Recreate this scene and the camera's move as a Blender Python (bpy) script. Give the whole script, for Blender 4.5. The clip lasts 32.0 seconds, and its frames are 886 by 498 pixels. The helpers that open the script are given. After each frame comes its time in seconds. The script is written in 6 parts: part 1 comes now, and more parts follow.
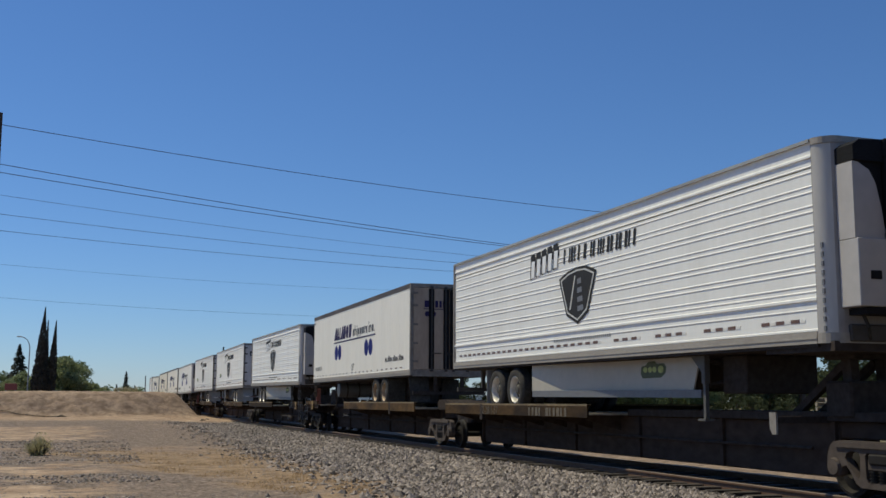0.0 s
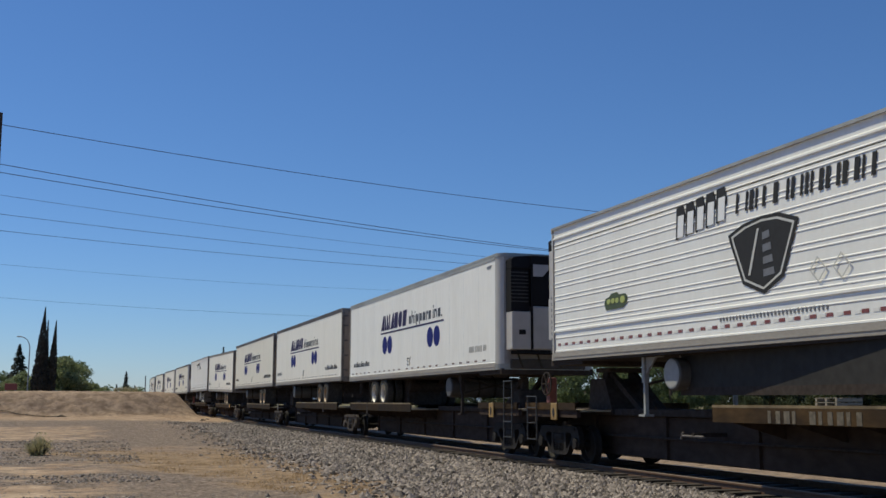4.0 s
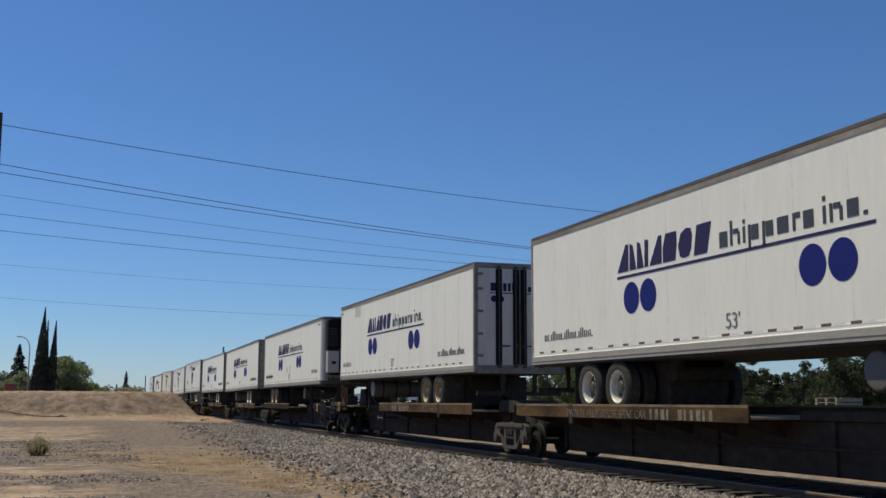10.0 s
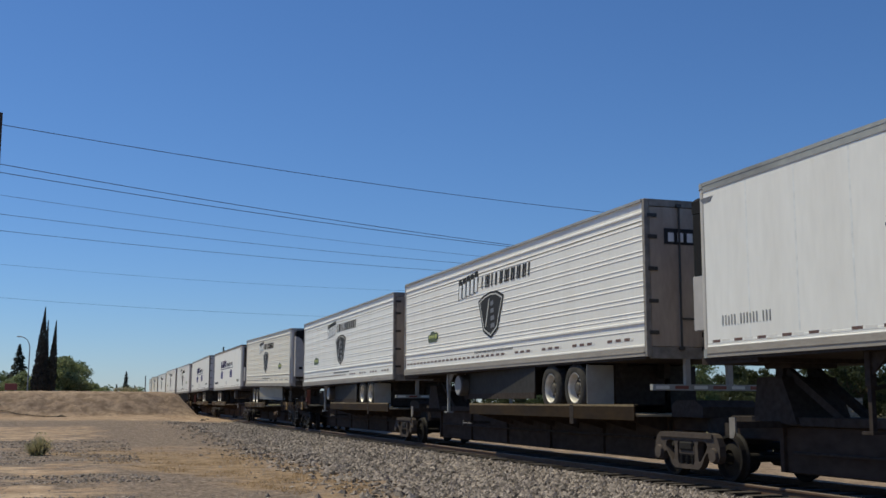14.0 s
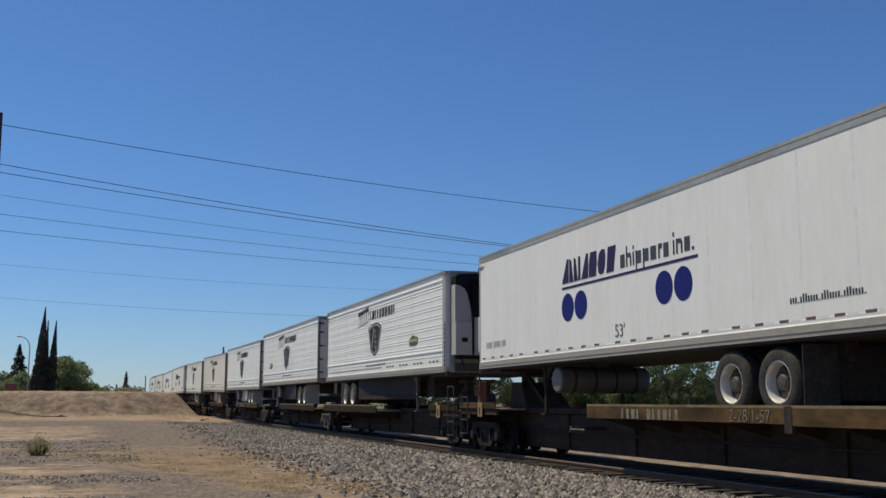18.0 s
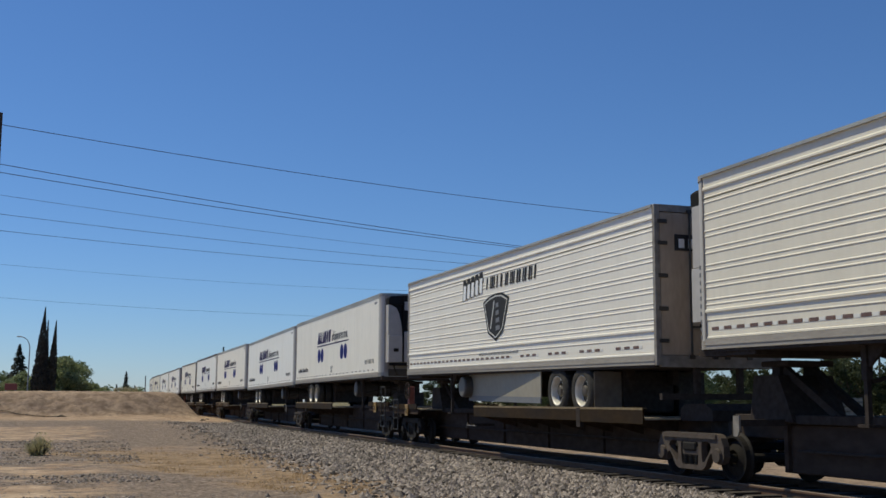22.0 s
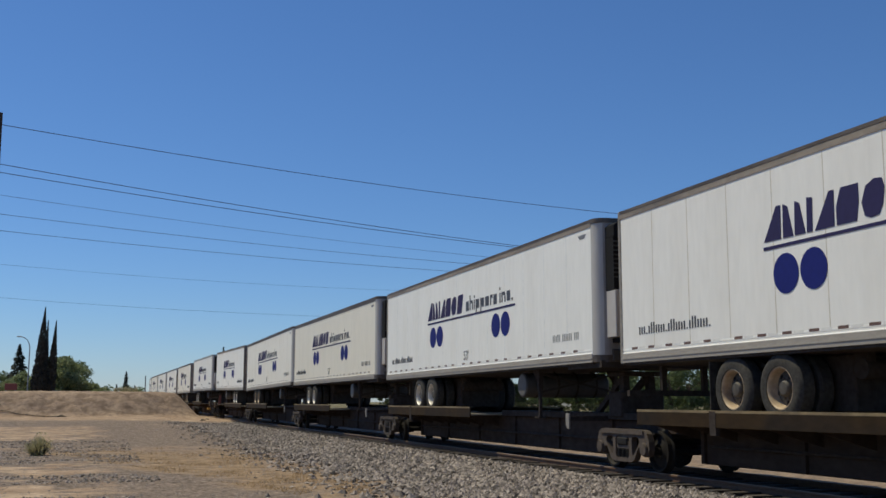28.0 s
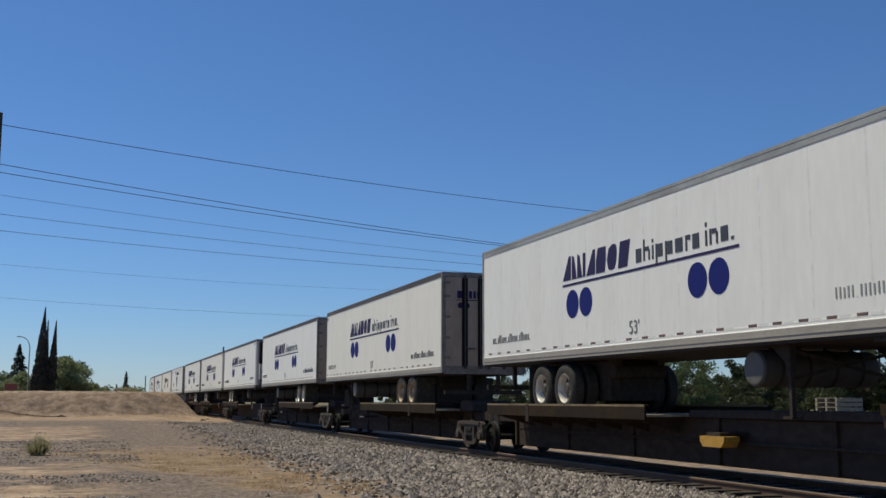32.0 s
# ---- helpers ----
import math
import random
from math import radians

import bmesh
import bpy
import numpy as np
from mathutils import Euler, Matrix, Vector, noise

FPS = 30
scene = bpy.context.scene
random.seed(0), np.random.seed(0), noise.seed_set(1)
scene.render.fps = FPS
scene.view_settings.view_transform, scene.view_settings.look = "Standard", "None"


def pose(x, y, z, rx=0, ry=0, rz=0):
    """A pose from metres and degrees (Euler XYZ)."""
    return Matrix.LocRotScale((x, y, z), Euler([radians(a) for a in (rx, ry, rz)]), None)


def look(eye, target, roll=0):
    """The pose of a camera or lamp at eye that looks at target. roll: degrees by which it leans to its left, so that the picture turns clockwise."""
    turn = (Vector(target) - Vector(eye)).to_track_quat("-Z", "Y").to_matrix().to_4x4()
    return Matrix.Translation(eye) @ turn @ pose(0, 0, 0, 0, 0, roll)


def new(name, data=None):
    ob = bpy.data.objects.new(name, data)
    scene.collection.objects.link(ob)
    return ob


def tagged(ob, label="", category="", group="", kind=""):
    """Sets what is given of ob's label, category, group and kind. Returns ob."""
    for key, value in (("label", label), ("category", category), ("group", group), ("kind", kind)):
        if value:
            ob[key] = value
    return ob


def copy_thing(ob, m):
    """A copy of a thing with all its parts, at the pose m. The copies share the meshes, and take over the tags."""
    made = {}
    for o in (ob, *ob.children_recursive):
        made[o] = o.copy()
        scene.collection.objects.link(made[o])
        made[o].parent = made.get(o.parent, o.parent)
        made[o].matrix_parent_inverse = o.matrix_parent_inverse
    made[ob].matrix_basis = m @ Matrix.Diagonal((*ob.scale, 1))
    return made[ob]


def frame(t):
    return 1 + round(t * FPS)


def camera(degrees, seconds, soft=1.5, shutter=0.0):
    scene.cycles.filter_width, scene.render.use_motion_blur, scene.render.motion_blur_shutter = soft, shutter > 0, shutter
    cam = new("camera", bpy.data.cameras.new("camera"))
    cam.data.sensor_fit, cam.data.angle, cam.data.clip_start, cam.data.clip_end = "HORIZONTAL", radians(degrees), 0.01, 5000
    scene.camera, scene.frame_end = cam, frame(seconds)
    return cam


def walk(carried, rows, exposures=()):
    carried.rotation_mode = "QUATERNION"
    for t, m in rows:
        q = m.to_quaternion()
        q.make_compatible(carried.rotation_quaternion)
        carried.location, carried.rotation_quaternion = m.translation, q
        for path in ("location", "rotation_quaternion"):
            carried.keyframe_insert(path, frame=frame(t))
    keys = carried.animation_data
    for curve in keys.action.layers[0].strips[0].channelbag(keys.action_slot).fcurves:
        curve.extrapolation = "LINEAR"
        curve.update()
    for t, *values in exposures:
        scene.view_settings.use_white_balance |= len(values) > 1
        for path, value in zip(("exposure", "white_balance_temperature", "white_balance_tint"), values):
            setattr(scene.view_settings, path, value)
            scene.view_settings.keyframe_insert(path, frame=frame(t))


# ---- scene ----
# Coordinates: x runs along the track (the train travels towards +x), y across it, z up from the rail head.
# ---- camera ----
cam = camera(44.96, 32.0, soft=1.55)
EYE = Vector((0.0, 0.0, 1.30))
YAW, PITCH, ROLL = radians(18.18), radians(8.124), 0.17
AIM = EYE + Vector((-math.cos(YAW) * math.cos(PITCH), math.sin(YAW) * math.cos(PITCH), math.sin(PITCH)))
walk(cam, [(0.0, look(EYE, AIM, ROLL)), (32.0, look(EYE, AIM, ROLL))], exposures=[(0.0, -0.18, 5000, 10), (32.0, -0.18, 5000, 10)])

# ---- light ----
TO_SUN = Vector((-0.42, -0.43, 1.0)).normalized()
SUN_ELEVATION = math.asin(TO_SUN.z)
SUN_ROTATION = math.atan2(TO_SUN.x, TO_SUN.y)
world = bpy.data.worlds.new("sky")
scene.world = world
world.use_nodes = True
wn, wl = world.node_tree.nodes, world.node_tree.links
sky = wn.new("ShaderNodeTexSky")
sky.sky_type = "NISHITA"
sky.sun_disc = False
sky.sun_elevation = SUN_ELEVATION
sky.sun_rotation = SUN_ROTATION
sky.altitude = 100.0
sky.air_density = 1.0
sky.dust_density = 0.08
sky.ozone_density = 4.6
wl.new(sky.outputs[0], wn["Background"].inputs[0])
wn["Background"].inputs[1].default_value = 0.078
sun_data = bpy.data.lights.new("sun", "SUN")
sun_data.energy = 4.8
sun_data.angle = radians(0.55)
sun_data.color = (1.0, 0.785, 0.42)
sun = new("sun", sun_data)
sun.matrix_world = look(TO_SUN * 200, (0, 0, 0))


# ---- materials ----
def material(name, color, rough=0.6, metal=0.0, grain=0.0, scale=20.0, stain=None, stain_scale=2.0, stain_amount=0.5,
             bump=0.0, bump_scale=60.0, tint=False, stretch=(1, 1, 1), per_object=0.0, spec=0.5):
    """A surface with grain, stains of a second colour at a larger scale, and fine relief."""
    m = bpy.data.materials.new(name)
    m.use_nodes = True
    n, l = m.node_tree.nodes, m.node_tree.links
    b = n["Principled BSDF"]
    b.inputs["Roughness"].default_value = rough
    b.inputs["Metallic"].default_value = metal
    b.inputs["Specular IOR Level"].default_value = spec
    co = n.new("ShaderNodeTexCoord")
    mp = n.new("ShaderNodeMapping")
    mp.inputs["Scale"].default_value = stretch
    l.new(co.outputs["Object"], mp.inputs[0])

    def mix(kind, fac, a, c):
        x = n.new("ShaderNodeMix")
        x.data_type, x.blend_type = "RGBA", kind
        for sock, v in ((x.inputs[0], fac), (x.inputs[6], a), (x.inputs[7], c)):
            if isinstance(v, (int, float)):
                sock.default_value = v
            elif isinstance(v, tuple):
                sock.default_value = (*v, 1)
            else:
                l.new(v, sock)
        return x.outputs[2]

    def noise_tex(s, detail=5.0):
        t = n.new("ShaderNodeTexNoise")
        t.inputs["Scale"].default_value = s
        t.inputs["Detail"].default_value = detail
        l.new(mp.outputs[0], t.inputs["Vector"])
        return t.outputs["Fac"]

    def ramp(fac, lo, hi):
        r = n.new("ShaderNodeMapRange")
        r.inputs[1].default_value, r.inputs[2].default_value = lo, hi
        l.new(fac, r.inputs[0])
        return r.outputs[0]

    out = color
    if tint:
        info = n.new("ShaderNodeObjectInfo")
        out = mix("MULTIPLY", 1.0, color, info.outputs["Color"])
    if stain:
        f = n.new("ShaderNodeMath")
        f.operation = "MULTIPLY"
        l.new(ramp(noise_tex(stain_scale, 7.0), 0.45, 0.72), f.inputs[0])
        f.inputs[1].default_value = stain_amount
        out = mix("MIX", f.outputs[0], out, stain)
    if grain:
        f = noise_tex(scale, 6.0)
        g = n.new("ShaderNodeMapRange")
        g.inputs[1].default_value, g.inputs[2].default_value = 0.3, 0.7
        g.inputs[3].default_value, g.inputs[4].default_value = 1 - grain, 1 + grain
        l.new(f, g.inputs[0])
        out = mix("MULTIPLY", 1.0, out, g.outputs[0])
    if per_object:
        info = n.new("ShaderNodeObjectInfo")
        g = n.new("ShaderNodeMapRange")
        g.inputs[3].default_value, g.inputs[4].default_value = 1 - per_object, 1 + per_object
        l.new(info.outputs["Random"], g.inputs[0])
        out = mix("MULTIPLY", 1.0, out, g.outputs[0])
    if isinstance(out, tuple):
        b.inputs["Base Color"].default_value = (*out, 1)
    else:
        l.new(out, b.inputs["Base Color"])
    if bump:
        bp = n.new("ShaderNodeBump")
        bp.inputs["Strength"].default_value = bump
        bp.inputs["Distance"].default_value = 0.02
        l.new(noise_tex(bump_scale, 4.0), bp.inputs["Height"])
        l.new(bp.outputs[0], b.inputs["Normal"])
    return m


M = {}
M["paint"] = material("trailer_paint", (0.83, 0.805, 0.755), 0.45, grain=0.035, scale=6.0, stain=(0.55, 0.50, 0.41), stain_scale=1.1,
                      stain_amount=0.13, tint=True, stretch=(1.3, 1.3, 0.30), bump=0.025, bump_scale=2.0)
# stained door paint, base colour lowered for doors turned from the sun
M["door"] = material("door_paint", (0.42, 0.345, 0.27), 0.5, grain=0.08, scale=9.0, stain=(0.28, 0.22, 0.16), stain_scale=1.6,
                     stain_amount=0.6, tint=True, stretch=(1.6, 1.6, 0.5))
# grime on the front wall, with the shade of that end in its colour
M["grime_shaded"] = material("grimy_shaded_nose", (0.33, 0.30, 0.275), 0.65, grain=0.12, scale=7.0, stain=(0.13, 0.11, 0.09), stain_scale=1.6, stain_amount=0.6, stretch=(1, 1, 0.4))
M["nose"] = material("nose_metal", (0.50, 0.47, 0.43), 0.5, metal=0.1, grain=0.06, scale=8.0, stain=(0.35, 0.32, 0.28), stain_scale=1.5,
                     stain_amount=0.45, stretch=(1, 1, 0.3))
M["rail_alu"] = material("aluminium_rail", (0.34, 0.305, 0.26), 0.6, metal=0.1, grain=0.10, scale=14.0, stain=(0.27, 0.24, 0.20), stain_scale=2.0,
                         stain_amount=0.55, stretch=(0.6, 1, 2))
M["rail_dark"] = material("weathered_top_rail", (0.085, 0.066, 0.052), 0.6, metal=0.3, grain=0.2, scale=10.0, stain=(0.20, 0.17, 0.14), stain_scale=1.2,
                          stain_amount=0.6, stretch=(0.5, 1, 1))
M["rail_tan"] = material("tan_upper_rail", (0.27, 0.225, 0.175), 0.6, metal=0.1, grain=0.15, scale=10.0, stain=(0.085, 0.066, 0.05), stain_scale=0.9,
                         stain_amount=0.7, stretch=(0.5, 1, 1))
M["rail_grey"] = material("grey_upper_rail", (0.36, 0.36, 0.34), 0.55, metal=0.2, grain=0.12, scale=10.0, stain=(0.15, 0.14, 0.125), stain_scale=0.9,
                          stain_amount=0.6, stretch=(0.5, 1, 1))
M["roof"] = material("roof_sheet", (0.62, 0.61, 0.58), 0.5, metal=0.3, grain=0.1, scale=4.0)
M["seam"] = material("seam", (0.78, 0.77, 0.74), 0.5, tint=True, grain=0.1, scale=8)
M["blue"] = material("blue_vinyl", (0.010, 0.015, 0.155), 0.7, spec=0.2, grain=0.08, scale=12.0)
M["navy"] = material("navy_vinyl", (0.026, 0.022, 0.085), 0.7, spec=0.2, grain=0.08, scale=12.0)
M["black"] = material("black_vinyl", (0.03, 0.03, 0.032), 0.7, spec=0.2, grain=0.1, scale=12.0)
M["black_soft"] = material("worn_black_vinyl", (0.045, 0.043, 0.05), 0.5, grain=0.15, scale=12.0)
M["grey_vinyl"] = material("grey_vinyl", (0.16, 0.16, 0.17), 0.5, grain=0.1, scale=12.0)
M["faded_vinyl"] = material("faded_grey_vinyl", (0.30, 0.295, 0.28), 0.5, grain=0.15, scale=12.0)
M["pale_vinyl"] = material("pale_vinyl", (0.55, 0.54, 0.51), 0.5, grain=0.05, scale=12.0)
M["white_vinyl"] = material("white_vinyl", (0.82, 0.81, 0.79), 0.4, grain=0.04, scale=12.0)
M["green"] = material("green_vinyl", (0.06, 0.075, 0.02), 0.5, grain=0.2, scale=9.0)
M["lime"] = material("lime_vinyl", (0.42, 0.46, 0.12), 0.5, grain=0.2, scale=9.0)
M["red"] = material("red_reflector", (0.20, 0.055, 0.042), 0.35, grain=0.1, scale=12.0)
M["brown_tape"] = material("faded_tape", (0.13, 0.075, 0.055), 0.5, grain=0.2, scale=12.0)
M["tape_white"] = material("white_reflector", (0.74, 0.715, 0.665), 0.3, grain=0.05, scale=12.0)
M["rubber"] = material("tyre_rubber", (0.044, 0.041, 0.038), 0.9, spec=0.2, grain=0.25, scale=18.0, stain=(0.085, 0.075, 0.06), stain_scale=4.0, stain_amount=0.6,
                       bump=0.2, bump_scale=40)
# dusty disc, its colour also lowered for the shade inside the dished wheel
M["disc_shaded"] = material("dusty_shaded_wheel_disc", (0.06, 0.053, 0.046), 0.7, grain=0.2, scale=14.0, stain=(0.11, 0.085, 0.06), stain_scale=5.0, stain_amount=0.5)
M["rim"] = material("rim_metal", (0.74, 0.70, 0.62), 0.45, metal=0.15, grain=0.08, scale=14.0, stain=(0.30, 0.23, 0.13), stain_scale=4.0, stain_amount=0.35)
M["rim_rust"] = material("rusty_rim", (0.46, 0.35, 0.22), 0.55, metal=0.1, grain=0.15, scale=14.0, stain=(0.22, 0.12, 0.06), stain_scale=5.0, stain_amount=0.6)
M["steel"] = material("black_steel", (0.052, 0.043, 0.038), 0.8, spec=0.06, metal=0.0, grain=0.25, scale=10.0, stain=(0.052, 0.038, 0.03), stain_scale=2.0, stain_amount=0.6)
M["tank"] = material("fuel_tank_metal", (0.115, 0.105, 0.095), 0.6, metal=0.1, grain=0.1, scale=10.0, stain=(0.08, 0.07, 0.06), stain_scale=3.0, stain_amount=0.5)
# darker tank metal: nose-leading tanks and bumpers, guard below the cooling unit
M["tank_dark"] = material("dark_tank_metal", (0.068, 0.06, 0.054), 0.7, grain=0.1, scale=10.0, stain=(0.035, 0.03, 0.026), stain_scale=3.0, stain_amount=0.6)
M["tank_end"] = material("tank_end_metal", (0.15, 0.135, 0.115), 0.5, metal=0.1, grain=0.08, scale=10.0, stain=(0.11, 0.10, 0.085), stain_scale=3.0, stain_amount=0.5)
# both skirt colours are lowered for the body's shade, the weathered one most
M["skirt_old"] = material("weathered_skirt", (0.29, 0.26, 0.20), 0.5, grain=0.08, scale=6.0, stain=(0.22, 0.19, 0.15), stain_scale=1.5, stain_amount=0.4)
M["skirt"] = material("skirt_panel", (0.46, 0.42, 0.345), 0.5, grain=0.05, scale=6.0, stain=(0.34, 0.31, 0.26), stain_scale=1.5, stain_amount=0.4)
M["lip"] = material("worn_deck_lip", (0.21, 0.155, 0.075), 0.7, grain=0.25, scale=9.0, stain=(0.07, 0.045, 0.02), stain_scale=1.5, stain_amount=0.8, stretch=(0.5, 1, 1))
M["deck"] = material("ochre_deck_edge", (0.080, 0.050, 0.020), 0.8, spec=0.15, grain=0.25, scale=8.0, stain=(0.018, 0.013, 0.010), stain_scale=1.3, stain_amount=0.95,
                     stretch=(0.5, 1, 1.2), tint=True)
M["decktop"] = material("deck_plate", (0.40, 0.33, 0.22), 0.75, grain=0.2, scale=7.0, stain=(0.10, 0.07, 0.05), stain_scale=2.2, stain_amount=0.5)
M["sill"] = material("brown_sill", (0.062, 0.045, 0.035), 0.85, spec=0.06, grain=0.25, scale=6.0, stain=(0.042, 0.034, 0.030), stain_scale=1.2, stain_amount=0.7,
                     stretch=(0.5, 1, 1))
M["plate_yellow"] = material("yellow_jacking_plate", (0.32, 0.20, 0.055), 0.6, grain=0.15, scale=8.0, stain=(0.08, 0.05, 0.02), stain_scale=4.0, stain_amount=0.5)
M["orange"] = material("orange_plate", (0.46, 0.26, 0.03), 0.5, grain=0.1, scale=8.0)
M["cast"] = material("cast_steel", (0.078, 0.062, 0.051), 0.8, spec=0.2, grain=0.2, scale=9.0, stain=(0.07, 0.055, 0.045), stain_scale=4.0, stain_amount=0.6, per_object=0.2)
# darker cast steel: trucks at coupled ends, and the springs of every truck
M["cast_dark"] = material("dark_cast_steel", (0.020, 0.017, 0.015), 0.75, grain=0.25, scale=9.0, stain=(0.045, 0.037, 0.03), stain_scale=5.0, stain_amount=0.4, spec=0.2)
M["frame"] = material("grimy_rear_frame", (0.24, 0.215, 0.185), 0.6, grain=0.2, scale=9.0, stain=(0.09, 0.07, 0.055), stain_scale=2.5, stain_amount=0.6)
M["wheel"] = material("wheel_steel", (0.022, 0.019, 0.017), 0.7, metal=0.0, spec=0.15, grain=0.2, scale=10.0, stain=(0.02, 0.018, 0.016), stain_scale=5.0)
M["tread"] = material("rail_steel", (0.20, 0.15, 0.11), 0.6, metal=0.2, grain=0.15, scale=16.0, stretch=(0.1, 1, 1))
M["railside"] = material("rusty_rail", (0.11, 0.058, 0.03), 0.75, grain=0.25, scale=14.0)
M["tie"] = material("tie_wood", (0.050, 0.039, 0.030), 0.85, grain=0.3, scale=9.0, stretch=(4, 0.5, 1), bump=0.3, bump_scale=30, per_object=0.25)
# white unit panels, toned down for the shade on the leading end
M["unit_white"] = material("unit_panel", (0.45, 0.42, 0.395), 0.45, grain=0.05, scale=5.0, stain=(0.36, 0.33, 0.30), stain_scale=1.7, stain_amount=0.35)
M["patch"] = material("patch_sheet", (0.60, 0.55, 0.46), 0.5, grain=0.1, scale=8.0, stain=(0.40, 0.33, 0.2), stain_scale=3.0, stain_amount=0.5)
M["unit_black"] = material("unit_grille", (0.016, 0.016, 0.018), 0.8, spec=0.1, grain=0.3, scale=30.0, stretch=(1, 1, 4))
M["pipe"] = material("grab_iron", (0.045, 0.041, 0.037), 0.5, grain=0.1, scale=10)
M["hitch_red"] = material("faded_red_paint", (0.17, 0.055, 0.04), 0.6, grain=0.2, scale=8)
M["wood"] = material("utility_pole_wood", (0.055, 0.045, 0.038), 0.9, grain=0.3, scale=6, stretch=(4, 4, 0.4))
M["wire"] = material("dark_cable", (0.045, 0.045, 0.05), 0.6)
M["galv"] = material("galvanised_steel", (0.33, 0.34, 0.35), 0.45, metal=0.5, grain=0.1, scale=8)
M["bark"] = material("bark", (0.09, 0.065, 0.045), 0.9, grain=0.3, scale=6, stretch=(3, 3, 0.6))
M["pallet"] = material("pale_wood", (0.28, 0.245, 0.195), 0.8, grain=0.2, scale=8, per_object=0.15)
M["stucco"] = material("stucco", (0.52, 0.44, 0.34), 0.85, grain=0.08, scale=4)
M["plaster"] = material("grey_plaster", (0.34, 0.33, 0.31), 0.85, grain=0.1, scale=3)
M["rooftile"] = material("roof_tiles", (0.20, 0.13, 0.10), 0.85, grain=0.2, scale=5)
M["glassdark"] = material("window_glass", (0.03, 0.035, 0.04), 0.12)
M["redpaint"] = material("red_paint", (0.17, 0.045, 0.038), 0.5, grain=0.08, scale=8)


def foliage(name, a, b, through_light=0.0):
    m = bpy.data.materials.new(name)
    m.use_nodes = True
    n, l = m.node_tree.nodes, m.node_tree.links
    bs = n["Principled BSDF"]
    bs.inputs["Roughness"].default_value = 0.7
    bs.inputs["Specular IOR Level"].default_value = 0.25
    g = n.new("ShaderNodeNewGeometry")
    r = n.new("ShaderNodeMix")
    r.data_type = "RGBA"
    r.inputs[6].default_value, r.inputs[7].default_value = (*a, 1), (*b, 1)
    l.new(g.outputs["Random Per Island"], r.inputs[0])
    l.new(r.outputs[2], bs.inputs["Base Color"])
    if through_light:
        tr = n.new("ShaderNodeBsdfTranslucent")
        l.new(r.outputs[2], tr.inputs[0])
        mx = n.new("ShaderNodeMixShader")
        mx.inputs[0].default_value = through_light
        l.new(bs.outputs[0], mx.inputs[1])
        l.new(tr.outputs[0], mx.inputs[2])
        l.new(mx.outputs[0], n["Material Output"].inputs[0])
    return m


M["cypress"] = foliage("cypress_foliage", (0.030, 0.030, 0.026), (0.060, 0.060, 0.048))
M["leaf"] = foliage("green_leaves", (0.15, 0.185, 0.085), (0.29, 0.32, 0.16), 0.5)
M["leaf_dark"] = foliage("dark_leaves", (0.085, 0.115, 0.05), (0.19, 0.225, 0.10), 0.5)
M["leaf_olive"] = foliage("olive_leaves", (0.034, 0.046, 0.02), (0.10, 0.112, 0.05), 0.4)
M["conifer"] = foliage("conifer_needles", (0.030, 0.036, 0.026), (0.075, 0.082, 0.055), 0.2)
M["sage"] = foliage("dry_shrub_leaves", (0.24, 0.23, 0.12), (0.46, 0.41, 0.24), 0.45)
M["stone"] = foliage("ballast_stone", (0.050, 0.041, 0.034), (0.41, 0.345, 0.290))
M["straw"] = foliage("dry_grass", (0.24, 0.165, 0.085), (0.44, 0.33, 0.20), 0.5)
M["pebble"] = foliage("yard_pebble", (0.22, 0.18, 0.145), (0.40, 0.335, 0.275))
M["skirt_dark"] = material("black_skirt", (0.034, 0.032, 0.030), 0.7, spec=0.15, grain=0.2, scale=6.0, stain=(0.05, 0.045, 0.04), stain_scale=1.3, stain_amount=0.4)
M["rust_tan"] = material("rusty_cylinder", (0.045, 0.033, 0.024), 0.9, spec=0.08, per_object=0.7, grain=0.2, scale=9.0, stain=(0.12, 0.07, 0.045), stain_scale=5.0, stain_amount=0.6)
M["stencil"] = material("faded_stencil", (0.16, 0.14, 0.10), 0.7, grain=0.35, scale=14.0, stain=(0.05, 0.035, 0.02), stain_scale=4.0, stain_amount=0.6, tint=True)
M["leg_grey"] = material("grey_landing_gear", (0.095, 0.09, 0.083), 0.6, grain=0.15, scale=10.0, stain=(0.10, 0.085, 0.07), stain_scale=3.0, stain_amount=0.5)
M["leg_pale"] = material("pale_landing_gear", (0.33, 0.325, 0.31), 0.6, grain=0.15, scale=10.0, stain=(0.15, 0.13, 0.11), stain_scale=3.0, stain_amount=0.5)
M["flap_grey"] = material("grey_mud_flap", (0.34, 0.33, 0.31), 0.7, grain=0.1, scale=8.0, stain=(0.22, 0.19, 0.15), stain_scale=2.0, stain_amount=0.5)
M["flap_tan"] = material("dusty_mud_flap", (0.145, 0.122, 0.098), 0.8, grain=0.2, scale=8.0, stain=(0.07, 0.055, 0.04), stain_scale=2.0, stain_amount=0.6)
M["ladder"] = material("worn_ladder_steel", (0.13, 0.113, 0.098), 0.55, grain=0.15, scale=12.0, stain=(0.12, 0.09, 0.07), stain_scale=4.0, stain_amount=0.5)
M["door_pale"] = material("pale_door_paint", (0.66, 0.64, 0.61), 0.5, grain=0.06, scale=9.0, stain=(0.40, 0.34, 0.27), stain_scale=1.6,
                          stain_amount=0.4, tint=True, stretch=(1.6, 1.6, 0.5))


